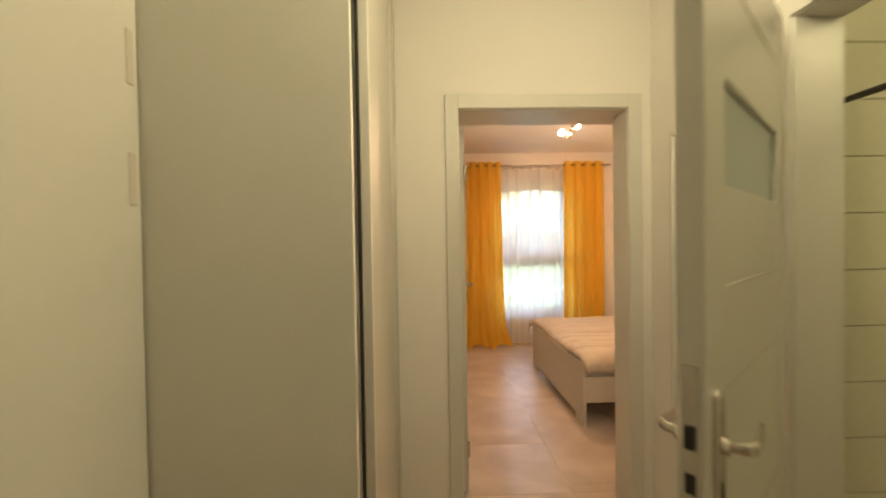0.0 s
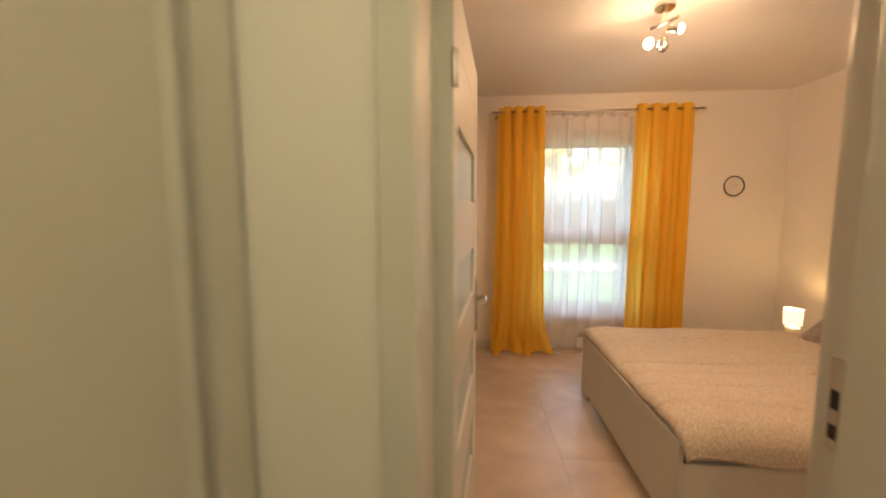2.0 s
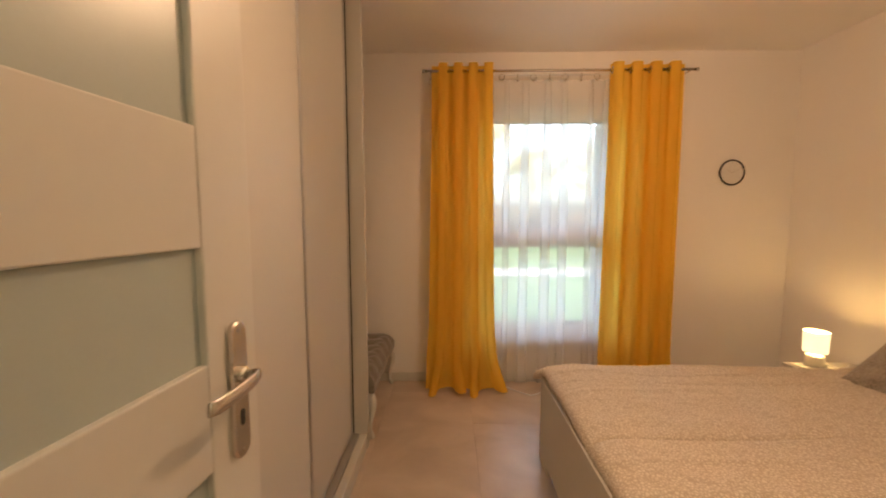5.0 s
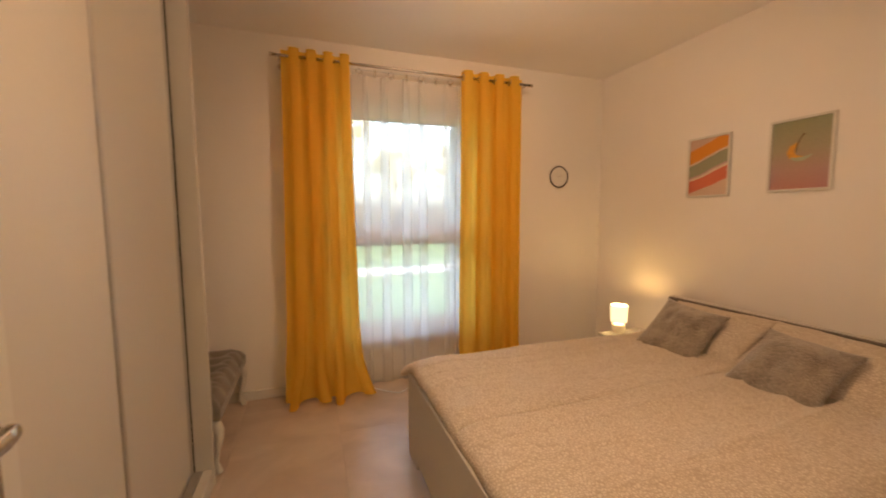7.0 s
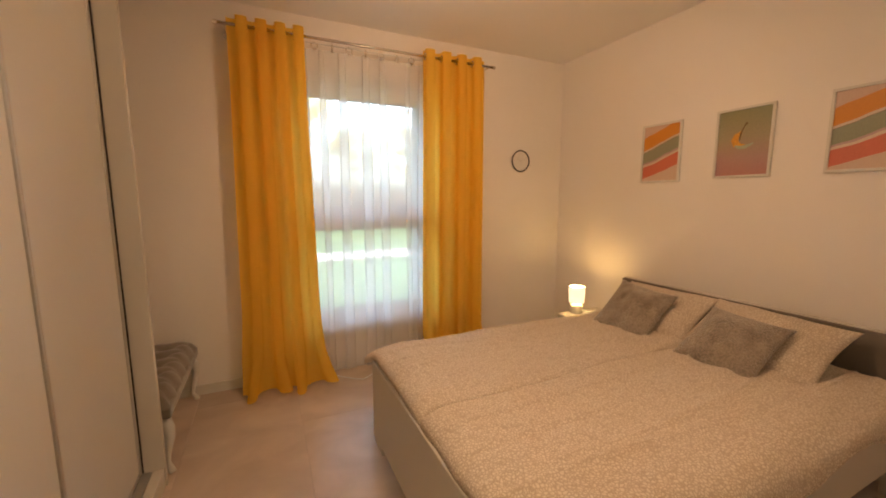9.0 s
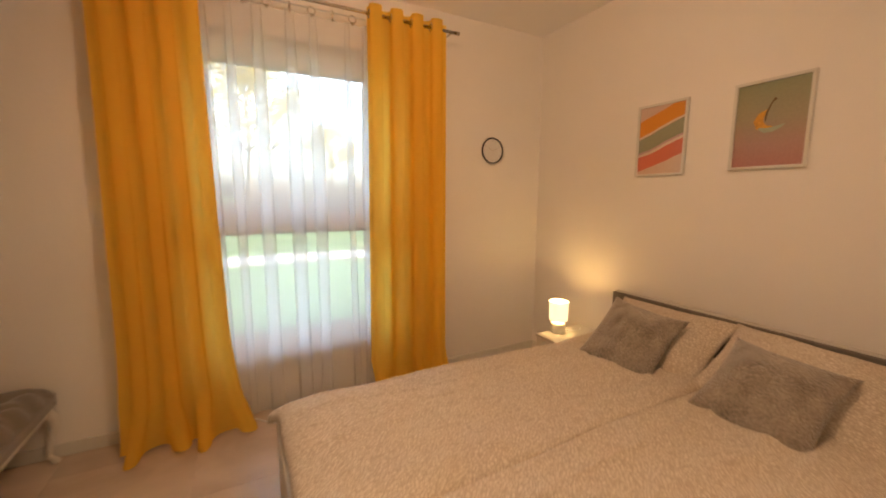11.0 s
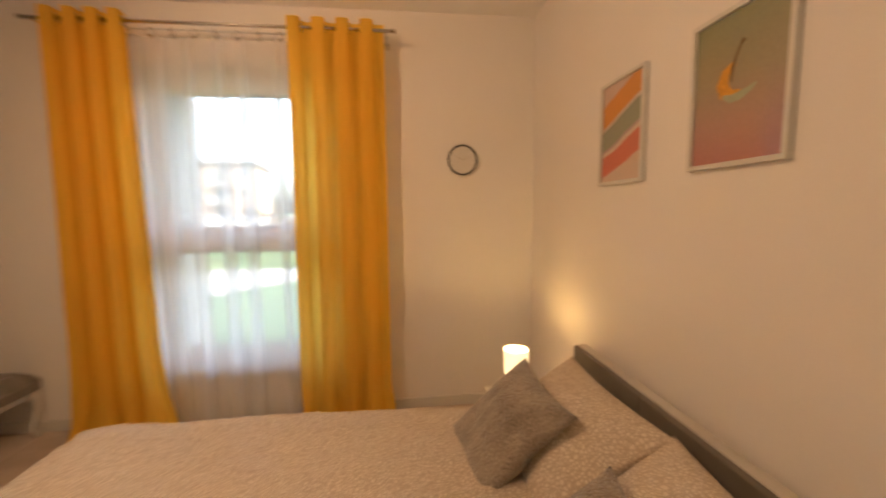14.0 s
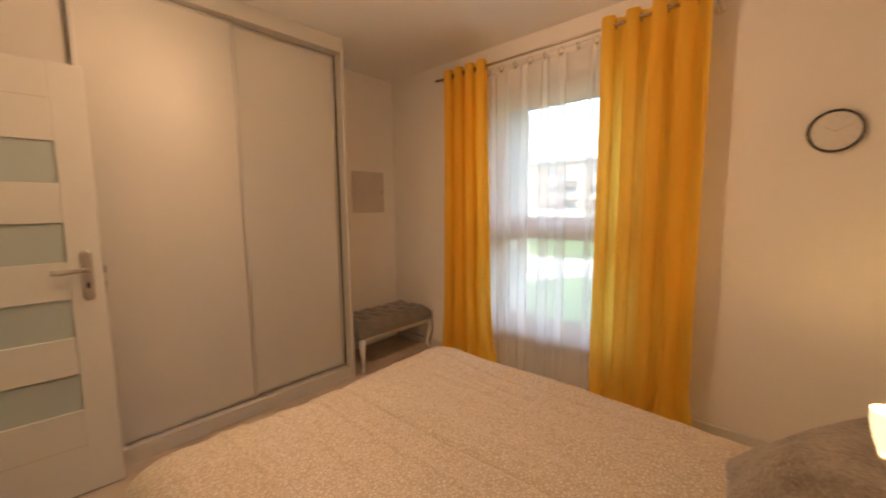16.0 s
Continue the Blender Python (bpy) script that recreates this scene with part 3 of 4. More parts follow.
part("back_door", B(0.838, 2.345, 0.065, 0.852, 3.01, 2.47), WHITE, cl, "second white sliding panel behind")
part("back_profile", B(0.834, 2.318, 0.065, 0.856, 2.343, 2.47, bev=0.003), ALU, cl, "aluminium edge profile")
part("end_post", B(0.83, 2.955, 0, 0.893, 3.04, 2.54, bev=0.002), WHITE, cl)

solid("toilet_roll", lathe([(0.021, 0.0), (0.054, 0.0), (0.056, 0.003), (0.056, 0.095), (0.054, 0.098), (0.022, 0.098), (0.020, 0.094), (0.020, 0.004)], (0.775, 2.14, 1.17), 40), PAPER, "white paper roll standing on a closet shelf", "paper roll", smooth=False)

tall = thing("tall_cabinet", pose(0.1, 1.2, 0), "tall cream cabinet with recessed edge pulls", "cabinet")
part("body", B(-0.19, 0.2, 0, 0.44, 2.046, 2.5), MATT, tall)
for z0, z1 in ((0.08, 2.48),):
    part("door", B(0.441, 1.38, z0, 0.46, 2.046, z1, bev=0.002), LACQ, tall)
    part("door", B(0.441, 0.22, z0, 0.46, 1.376, z1, bev=0.002), LACQ, tall)
for z0, z1 in ((1.46, 1.565), (1.70, 1.81)):
    part("edge_pull", B(0.4585, 2.016, z0, 0.463, 2.034, z1, bev=0.002), GREYP, tall, "flat grey edge pull")

# bathroom behind the open door
bw = solid("wall_bathroom", B(2.25, 2.56, -0.05, 4.1, 2.66, HH), GROUT, "cream tiled bathroom wall", "wall", kind="structure")
rd = thing("shower_rod", pose(2.44, 1.5, 1.83), "dark metal rod across the bathroom", "shower rod")
part("rod", tube([(2.44, 0.402, 1.83), (2.44, 2.551, 1.83)], 0.011, 12), BLACK, rd, smooth=True)
for y in (0.41, 2.545):
    part("flange", tube([(2.44, y - 0.006, 1.83), (2.44, y + 0.006, 1.83)], 0.024, 16), BLACK, rd)
# no fixture is in view; this one is assumed for the hall's light
hl = thing("ceiling_light_hall", pose(1.5, 1.86, HH), "assumed round white hall ceiling light, out of view", "ceiling light")
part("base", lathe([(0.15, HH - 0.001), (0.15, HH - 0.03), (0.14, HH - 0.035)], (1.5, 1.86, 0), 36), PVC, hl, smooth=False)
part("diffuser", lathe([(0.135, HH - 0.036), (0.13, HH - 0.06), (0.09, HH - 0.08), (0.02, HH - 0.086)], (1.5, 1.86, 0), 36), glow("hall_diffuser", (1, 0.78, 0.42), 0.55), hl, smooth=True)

# ---- wardrobe ----
wd = thing("wardrobe", pose(0.92, 4.4, 0), "white built-in wardrobe with three sliding doors", "wardrobe")
WF = 1.165
part("side_panel", B(XL + 0.002, 5.485, 0, WF + 0.015, 5.51, 2.53, bev=0.002), WHITE, wd)
part("side_panel", B(XL + 0.002, YS + 0.02, 0, WF - 0.02, YS + 0.04, 2.53), WHITE, wd)
part("back_panel", B(XL + 0.002, YS + 0.04, 0.06, XL + 0.012, 5.485, 2.53), INNER, wd)
part("plinth", B(XL + 0.1, YS + 0.04, 0, WF + 0.008, 5.485, 0.075, bev=0.003), WHITE, wd)
part("front_lip", B(WF - 0.034, YS + 0.04, 0.0755, WF + 0.008, 5.485, 0.09, bev=0.003), WHITE, wd)
part("bottom_rail", B(WF - 0.11, YS + 0.04, 0.076, WF - 0.036, 5.485, 0.091, bev=0.002), ALU, wd, "aluminium floor track")
part("top_rail", B(WF - 0.17, YS + 0.04, 2.475, WF + 0.010, 5.485, 2.53, bev=0.003), WHITE, wd)
part("top_fascia", B(WF - 0.17, YS + 0.04, 2.532, WF + 0.004, 5.51, H - 0.002), WHITE, wd)
part("inner_shelf", B(XL + 0.012, YS + 0.04, 2.0, WF - 0.18, 5.485, 2.02), INNER, wd)
for y0, y1, xo in ((3.335, 4.068, -0.074), (4.04, 4.782, -0.046), (4.752, 5.478, -0.074)):
    x1 = WF + xo
    dr = part("sliding_door", B(x1 - 0.014, y0 + 0.022, 0.094, x1 - 0.002, y1 - 0.022, 2.472), WHITE, wd, "white sliding door")
    for a in (y0, y1 - 0.022):
        part("edge_profile", B(x1 - 0.024, a, 0.094, x1 + 0.004, a + 0.022, 2.472, bev=0.004), ALU, dr, "aluminium edge profile")
        # raised grey line, coloured like the shade of a groove
        part("profile_shade", B(x1 + 0.0035, a + 0.009, 0.10, x1 + 0.0048, a + 0.013, 2.466), GREYP, dr)
    part("bottom_profile", B(x1 - 0.018, y0 + 0.022, 0.094, x1 + 0.001, y1 - 0.022, 0.112, bev=0.002), ALU, dr)
    part("top_profile", B(x1 - 0.018, y0 + 0.022, 2.452, x1 + 0.001, y1 - 0.022, 2.472, bev=0.002), ALU, dr)
# near-black strips put the shade of the door gaps into colour
part("gap_strip", B(WF - 0.082, 5.4785, 0.094, WF - 0.066, 5.4845, 2.472), DARK, wd, "near-black strip standing in for the shaded gap")
for y in (4.036, 4.7825):
    part("gap_strip", B(WF - 0.066, y, 0.094, WF - 0.058, y + 0.0035, 2.472), DARK, wd, "near-black strip standing in for the shaded gap")

# ---- distribution panel ----
dp = thing("distribution_panel", pose(XL + 0.01, 6.08, 1.29), "grey metal distribution panel door on the wall", "fuse box")
part("frame", B(XL + 0.0005, 5.90, 1.30, XL + 0.008, 6.27, 1.69, bev=0.002), GREYP, dp)
part("panel_door", B(XL + 0.008, 5.915, 1.315, XL + 0.016, 6.255, 1.675, bev=0.003), GREYP, dp)
part("catch", B(XL + 0.016, 6.225, 1.48, XL + 0.019, 6.24, 1.51, bev=0.001), STEEL, dp)

# ---- bench ----
bn = thing("tufted_bench", pose(0.92, 5.97, 0), "grey button-tufted bench on white curved legs", "bench")
BX0, BX1, BY0, BY1, BZ = 0.76, 1.205, 5.555, 6.385, 0.42


def seat(u, v):
    x, y = BX0 + (BX1 - BX0) * u, BY0 + (BY1 - BY0) * v
    e = min(u, 1 - u, 0.5) * 2 * (BX1 - BX0) / 0.12
    f = min(v, 1 - v, 0.5) * 2 * (BY1 - BY0) / 0.12
    r = min(1.0, e, f)
    z = BZ - 0.075 * (1 - math.sin(min(1, r) * math.pi / 2))
    a, b = u * 3.0, v * 6.0
    dimple = 0.0
    for da in range(0, 4):
        for db in range(0, 7):
            q = (db + 0.5 * (da % 2))
            d2 = (a - da) ** 2 * 0.9 + (b - q) ** 2 * 0.9
            dimple += math.exp(-d2 * 14)
    dia = abs(math.sin(math.pi * (a * 0.5 + b)) * math.sin(math.pi * (a * 0.5 - b)))
    return Vector((x, y, z - 0.022 * min(1, dimple) - 0.012 * (1 - min(1, dia * 2.2)) * r))


bm = sheet(seat, 30, 60)
st = part("seat", bm, VELVET, bn, smooth=True)
part("seat_base", B(BX0, BY0, BZ - 0.13, BX1, BY1, BZ - 0.07, bev=0.012), VELVET, bn)
part("apron", B(BX0 + 0.02, BY0 + 0.02, BZ - 0.165, BX1 - 0.02, BY1 - 0.02, BZ - 0.131, bev=0.004), LACQ, bn)
for x, sx in ((BX0 + 0.035, -1), (BX1 - 0.035, 1)):
    for y, sy in ((BY0 + 0.04, -1), (BY1 - 0.04, 1)):
        o = 0.016
        part("leg", tube([(x, y, BZ - 0.14), (x + sx * o, y + sy * o, BZ - 0.19), (x + sx * o * 1.1, y + sy * o * 1.1, BZ - 0.23), (x, y, 0.10), (x - sx * 0.006, y - sy * 0.006, 0.05), (x + sx * 0.008, y + sy * 0.008, 0.015), (x + sx * 0.014, y + sy * 0.014, 0.0)], [0.026, 0.027, 0.022, 0.014, 0.012, 0.017, 0.016], 12), LACQ, bn, "white cabriole leg", smooth=True)

# ---- curtain rods ----
RY, RZ = 6.21, 2.372
rod = thing("curtain_rod", pose(2.43, RY, RZ), "double brushed steel curtain rod on wall brackets", "curtain rod")
part("rod", tube([(1.47, RY, RZ), (3.385, RY, RZ)], 0.0095, 14), STEEL, rod, smooth=True)
part("rear_rod", tube([(1.50, 6.305, RZ + 0.003), (3.36, 6.305, RZ + 0.003)], 0.0045, 12), PVC, rod, "thin white rear rod", smooth=True)
for x in (1.455, 3.385):
    part("finial", tube([(x - 0.002, RY, RZ), (x + 0.02, RY, RZ)], 0.0125, 14), STEEL, rod, smooth=False)
for x in (1.512, 3.345):
    part("bracket", tube([(x, RY, RZ - 0.011), (x, 6.305, RZ - 0.006), (x, 6.405, RZ - 0.006)], 0.005, 8), STEEL, rod)
    part("bracket_plate", tube([(x, 6.402, RZ - 0.006), (x, 6.4095, RZ - 0.006)], 0.022, 16), STEEL, rod)


def curtain(name, xt0, xt1, xb0, xb1, folds, phase, seed, label, flare=0.0):
    """An eyelet curtain on the front rod, folded in and out, hem on the floor."""
    top, bot = 2.42, 0.008
    c = thing(name, pose((xb0 + xb1) / 2, RY, 0), label, "curtain", "yellow curtains")

    def f(u, v):
        h = v
        k = h * h * (3 - 2 * h)
        x0, x1 = xt0 + (xb0 - xt0) * k, xt1 + (xb1 - xt1) * k
        wob = 0.35 * smooth_noise(u * 3.0, h * 1.2, seed) * h
        ph = 2 * math.pi * folds * (u + 0.03 * wob) + phase
        amp = 0.046 * (1 - 0.15 * h) * (1 + 0.5 * smooth_noise(u * folds, h * 0.7, seed + 5) * h)
        s = math.sin(ph)
        x = x0 + (x1 - x0) * u - 0.017 * math.sin(2 * ph) * (1 - 0.3 * h) + 0.02 * wob
        y = RY + amp * s + 0.006 * smooth_noise(u * 4, h * 1.5, seed + 9) * h
        drag = max(0.0, (h - 0.9) / 0.1)
        x += flare * max(0.0, (h - 0.72) / 0.28) ** 2 * (u - 0.4) + 0.035 * drag * math.sin(ph * 0.5 + seed)
        y -= drag * drag * (0.03 + 0.04 * max(0.0, -s) + 0.03 * smooth_noise(u * 5, 3, seed))
        z = top + (bot - top) * h + (0.016 + 0.016 * math.sin(ph * 0.5 + 0.6 + seed)) * drag
        z += 0.004 * math.sin(ph) * (1 - h) * (h < 0.02)
        return Vector((x, y, z))

    cl_ = part("cloth", sheet(f, folds * 26, 90), YELLOW, c, smooth=True)
    for i in range(folds * 2):
        u = (math.pi * i - phase) / (2 * math.pi * folds)
        u = u % 1.0
        p = f(u, 0.02)
        part("eyelet", torus((p.x, RY, RZ), 0.022, 0.005, "X", 18, 8), STEEL, c, "steel eyelet", smooth=True)
    return c


curtain("curtain", 1.535, 1.965, 1.50, 2.0, 4, 0.8, 2.0, "yellow eyelet curtain with its hem on the floor", 0.12)
curtain("curtain", 2.785, 3.315, 2.765, 3.315, 4, 2.2, 7.0, "yellow eyelet curtain hanging beside the bed")


def sheer():
    x0, x1, top, bot = 1.80, 3.08, 2.352, 0.03
    c = thing("sheer_curtain", pose(2.44, 6.305, 0), "white sheer net curtain clipped to the rear rod", "net curtain")

    # cross-section: flat runs with narrow Z-shaped gathers where the net lies threefold
    rnd_ = random.Random(12)
    runs = []
    x = 0.0
    while x < 1.0:
        flat, tuck = rnd_.uniform(0.09, 0.17), rnd_.uniform(0.045, 0.09)
        runs.append((x, x + flat, tuck, rnd_.uniform(-1, 1)))
        x += flat
    n_ = len(runs)
    total = runs[-1][1]

    def f(u, v):
        k = min(n_ - 1, int(u * n_))
        q = u * n_ - k
        a, b, tuck, drift = runs[k]
        w = tuck * (0.55 + 0.45 * min(1.0, v * 2.5)) * (1 + 0.4 * smooth_noise(k * 3.7, v * 1.2, 2))
        if q < 0.5:
            t = q / 0.5
            xx, yy = a + (b + w * 0.5 - a) * t, 0.010 * math.sin(math.pi * t)
        elif q < 0.75:
            t = (q - 0.5) / 0.25
            xx, yy = b + w * 0.5 - w * t, -0.006 * math.sin(math.pi * t) - 0.006
        else:
            t = (q - 0.75) / 0.25
            xx, yy = b - w * 0.5 + w * 0.5 * t, -0.012 * (1 - t)
        xx += 0.012 * drift * math.sin(2.2 * v + k) * v * min(1, u * 9, (1 - u) * 9)
        sag = 0.012 * (0.5 - 0.5 * math.cos(2 * math.pi * xx / total * 11)) * max(0, 1 - v * 12)
        return Vector((x0 + (x1 - x0) * xx / total, 6.325 + yy + 0.008 * smooth_noise(xx * 6, v * 0.6, 4), top + (bot - top) * v - sag))

    part("cloth", sheet(f, n_ * 16, 40), SHEER, c, smooth=True)
    for i in range(12):
        x = x0 + (x1 - x0) * i / 11
        rg = part("ring", torus((x, 6.305, RZ - 0.012), 0.021, 0.0036, "X" if i % 2 else "Y", 18, 6), STEEL, c, "steel clip ring", smooth=True)
        part("clip", B(x - 0.005, 6.303, RZ - 0.045, x + 0.005, 6.309, RZ - 0.026, bev=0.001), STEEL, rg)


sheer()

pc = thing("power_cord", pose(2.26, 6.16, 0), "thin white cord lying on the floor by the window", "cord")
part("cord", tube([(2.06, 6.33, 0.004), (2.14, 6.24, 0.004), (2.215, 6.175, 0.0045), (2.26, 6.15, 0.0045), (2.31, 6.175, 0.0045), (2.38, 6.24, 0.0045), (2.44, 6.34, 0.004)], 0.004, 8), PVC, pc, smooth=True)

# ---- bed ----
bed = thing("bed", pose(3.2, 4.72, 0), "white double bed frame with a taupe upholstered headboard", "bed")
BF, BN, BFar = 2.15, 4.01, 5.42     # foot, near side, far side
part("foot_panel", B(BF, BN, 0.045, BF + 0.022, BFar, 0.462, bev=0.002), WHITE, bed)
for y in (BN, BFar - 0.16):
    part("leg", B(BF + 0.001, y, 0.0, BF + 0.021, y + 0.16, 0.0445), WHITE, bed)
part("side_rail", B(BF + 0.022, BN, 0.18, 4.20, BN + 0.02, 0.37, bev=0.002), WHITE, bed)
part("side_rail", B(BF + 0.022, BFar - 0.02, 0.18, 4.20, BFar, 0.37, bev=0.002), WHITE, bed)
part("slat_base", B(BF + 0.022, BN + 0.02, 0.27, 4.19, BFar - 0.02, 0.30), INNER, bed)
for y in (BN, BFar - 0.05):
    part("leg", B(4.13, y, 0, 4.18, y + 0.05, 0.18), WHITE, bed)
part("centre_leg", B(3.1, 4.69, 0, 3.15, 4.74, 0.27), WHITE, bed)
for i in range(3):
    y0 = 4.05 + 0.5 * i
    part("headboard_panel", B(4.20, y0 + 0.001, 0.12, 4.224, y0 + 0.499, 0.712, bev=0.005, seg=2), UPHOL, bed, "taupe upholstered headboard panel", smooth=False)
part("headboard_back", B(4.2245, 4.05, 0.0, 4.262, 5.55, 0.716, bev=0.003), WHITE, bed, "pale headboard backing")
solid("mattress", B(BF + 0.03, BN + 0.03, 0.302, 4.195, BFar - 0.03, 0.46, bev=0.03, seg=3), SHEET, "white mattress on the bed base", "mattress")


def duvet(y0, y1, open_near, open_far, seed):
    """One quilt; open sides hang a little over the bed's edge, the inner side meets the other quilt."""
    x0, x1 = 2.158, 4.12

    def f(u, v):
        x, y = x0 + (x1 - x0) * u, y0 + (y1 - y0) * v
        z = 0.530 + 0.008 * smooth_noise(x, y, 1.0 + seed, 1.6) + 0.004 * smooth_noise(x * 0.5, y * 3.0, 4.0 + seed, 3.0)
        ph = smooth_noise(x, y, 9 + seed, 1.3)
        z += 0.0030 * math.sin(34 * (y + 0.05 * ph) + 3 * smooth_noise(x, y, 2, 1.5)) * (0.5 + ph)
        z += 0.0022 * math.sin(60 * (y - 0.18 * x) + 4 * ph) * max(0.0, smooth_noise(x, y, 14 + seed, 2.0))
        z += 0.0022 * smooth_noise(x, y, 20, 45)
        # long soft creases down the bed, and cross puckers
        rg_ = 1 - abs(smooth_noise(x * 0.35, y * 4.2, 30 + seed, 1.6)) * 2.2
        z += 0.010 * max(0.0, rg_) ** 6
        rg_ = 1 - abs(smooth_noise(x * 2.6 + y, y * 2.2, 50 + seed, 1.5)) * 2.4
        z += 0.004 * max(0.0, rg_) ** 5
        if open_far:
            z += 0.022 * math.exp(-((x - 2.36) ** 2 + (y - 5.28) ** 2) / 0.035)
        yy = y0 + (y1 - y0) * 0.62 + 0.02 * math.sin(2 * x + seed)
        d = (y - yy) / 0.014
        z -= 0.006 * math.exp(-d * d)
        for dist, reach, drop in ((x - x0, 0.15, 0.065), (y - y0, 0.13 if open_near else 0.05, 0.125 if open_near else 0.045), (y1 - y, 0.16 if open_far else 0.04, 0.07 if open_far else 0.04)):
            if dist < reach:
                q = 1 - dist / reach
                z -= drop * (1 - math.sqrt(max(0.0, 1 - q * q))) * (0.75 + 0.5 * smooth_noise(x * 3, y * 3, 6))
        x += 0.008 * smooth_noise(y * 6, 1, 3 + seed) * max(0.0, 1 - u / 0.04)
        if open_far and u < 0.08 and v > 0.85:
            x -= 0.04 * (1 - u / 0.08) * (v - 0.85) / 0.15
        if v < 0.5 and open_near:
            y += 0.006 * smooth_noise(x * 5, 2, 3) * max(0.0, 1 - v / 0.06)
        return Vector((x, y, z))

    bm = sheet(f, 180, 96)
    rim = [e for e in bm.edges if e.is_boundary]
    ext = bmesh.ops.extrude_edge_only(bm, edges=rim)["geom"]
    c = Vector(((x0 + x1) / 2, (y0 + y1) / 2, 0))
    for v in [g for g in ext if isinstance(g, bmesh.types.BMVert)]:
        v.co.z -= 0.022
    rim2 = [g for g in ext if isinstance(g, bmesh.types.BMEdge) and g.is_boundary]
    ext2 = bmesh.ops.extrude_edge_only(bm, edges=rim2)["geom"]
    for v in [g for g in ext2 if isinstance(g, bmesh.types.BMVert)]:
        d = c - v.co
        d.z = 0
        v.co += d.normalized() * 0.05
        v.co.z += 0.004
    bmesh.ops.recalc_face_normals(bm, faces=bm.faces)
    dv = thing("duvet", pose((x0 + x1) / 2, (y0 + y1) / 2, 0.47), "beige duvet with a small pale print spread over the bed", "duvet", "pair of duvets")
    part("cover", bm, LINEN, dv, smooth=True)
    edge = [f(0.004, k / 40) + Vector((-0.002, 0, -0.009)) for k in range(41)]
    part("foot_seam", tube(edge, 0.0028, 6), LINEN, dv, "stitched foot seam", smooth=True)
    edge = [f(k / 60, 0.0 if open_near else 1.0) + Vector((0, -0.002 if open_near else 0.002, -0.009)) for k in range(61)]
    part("side_seam", tube(edge, 0.0028, 6), LINEN, dv, "stitched side seam", smooth=True)


duvet(3.965, 4.752, True, False, 0)
duvet(4.742, 5.475, False, True, 5)


def cushion(name, m, a, b, h, material, label, category, seed, group="", wr=0.02, pinch=0.085, n=48):
    """A stuffed pillow: a, b half sides, h half thickness, with drawn corners and wrinkles."""
    bm = bmesh.new()
    top, bot = [], []
    for sgn, store in ((1, top), (-1, bot)):
        for i in range(n + 1):
            row = []
            for j in range(n + 1):
                u, v = 2 * i / n - 1, 2 * j / n - 1
                px = a * u * (1 - pinch * (1 - v * v) * abs(u))
                py = b * v * (1 - pinch * (1 - u * u) * abs(v))
                e = (max(0.0, 1 - abs(u) ** 3) * max(0.0, 1 - abs(v) ** 3)) ** 0.62
                z = sgn * h * e * (0.72 + 0.28 * (1 - u * u) * (1 - v * v))
                if e > 0:
                    z += wr * e * smooth_noise(px * 7, py * 7, seed + sgn) + 0.45 * wr * e * smooth_noise(px * 20, py * 12, seed + 3 * sgn)
                    z -= 0.5 * wr * e * abs(math.sin(9 * px + 14 * py + seed)) * max(0.0, smooth_noise(px * 5, py * 5, seed + 8))
                row.append((px, py, z))
            store.append(row)
    vt = [[bm.verts.new(p) for p in row] for row in top]
    vb = [[vt[i][j] if i in (0, n) or j in (0, n) else bm.verts.new(bot[i][j]) for j in range(n + 1)] for i in range(n + 1)]
    for i in range(n):
        for j in range(n):
            bm.faces.new((vt[i][j], vt[i + 1][j], vt[i + 1][j + 1], vt[i][j + 1]))
            bm.faces.new((vb[i][j], vb[i][j + 1], vb[i + 1][j + 1], vb[i + 1][j]))
    c = thing(name, m, label, category, group)
    part("cover", bm, material, c, smooth=True, local=True)
    return c


# pillows lean on the headboard; local x: along the bed's width, local y: up the slope
def leaning(x, y, z, lean, turn=0.0, roll=0.0):
    return Matrix.Translation((x, y, z)) @ Euler((0, 0, radians(-90 + turn))).to_matrix().to_4x4() @ Euler((radians(lean), 0, 0)).to_matrix().to_4x4() @ Euler((0, 0, radians(roll))).to_matrix().to_4x4()


cushion("pillow", leaning(3.94, 5.085, 0.608, 31, 0, 1), 0.315, 0.222, 0.094, LINEN, "beige printed pillow leaning on the headboard", "pillow", 11, "printed pillows")
cushion("pillow", leaning(3.94, 4.495, 0.608, 31, 0, -2), 0.318, 0.222, 0.094, LINEN, "beige printed pillow leaning on the headboard", "pillow", 23, "printed pillows")
for nm, m, sd_ in (("throw_pillow", leaning(3.742, 5.083, 0.628, 43, 12, -9), 31), ("throw_pillow", leaning(3.725, 4.512, 0.616, 34.5, 6, -7), 47)):
    c = cushion(nm, m, 0.188, 0.200, 0.082, PLUSH, "grey plush throw pillow on the duvet", "pillow", sd_, "grey throw pillows", 0.02, 0.1)
    part("tag", B(0.150, -0.216, -0.004, 0.170, -0.192, 0.0, bev=0.001), SHEET, c, "small white sewn label", local=True)

# ---- nightstand and lamp ----
NZ = 0.375
ns = thing("nightstand", pose(4.07, 5.67, 0), "small white nightstand beside the bed", "nightstand")
part("top", B(3.85, 5.485, NZ - 0.018, 4.285, 5.88, NZ, bev=0.002), WHITE, ns)
part("side", B(3.86, 5.49, 0, 4.28, 5.508, NZ - 0.018), WHITE, ns)
part("side", B(3.86, 5.858, 0, 4.28, 5.876, NZ - 0.018), WHITE, ns)
part("back", B(4.262, 5.508, 0.02, 4.28, 5.858, NZ - 0.018), WHITE, ns)
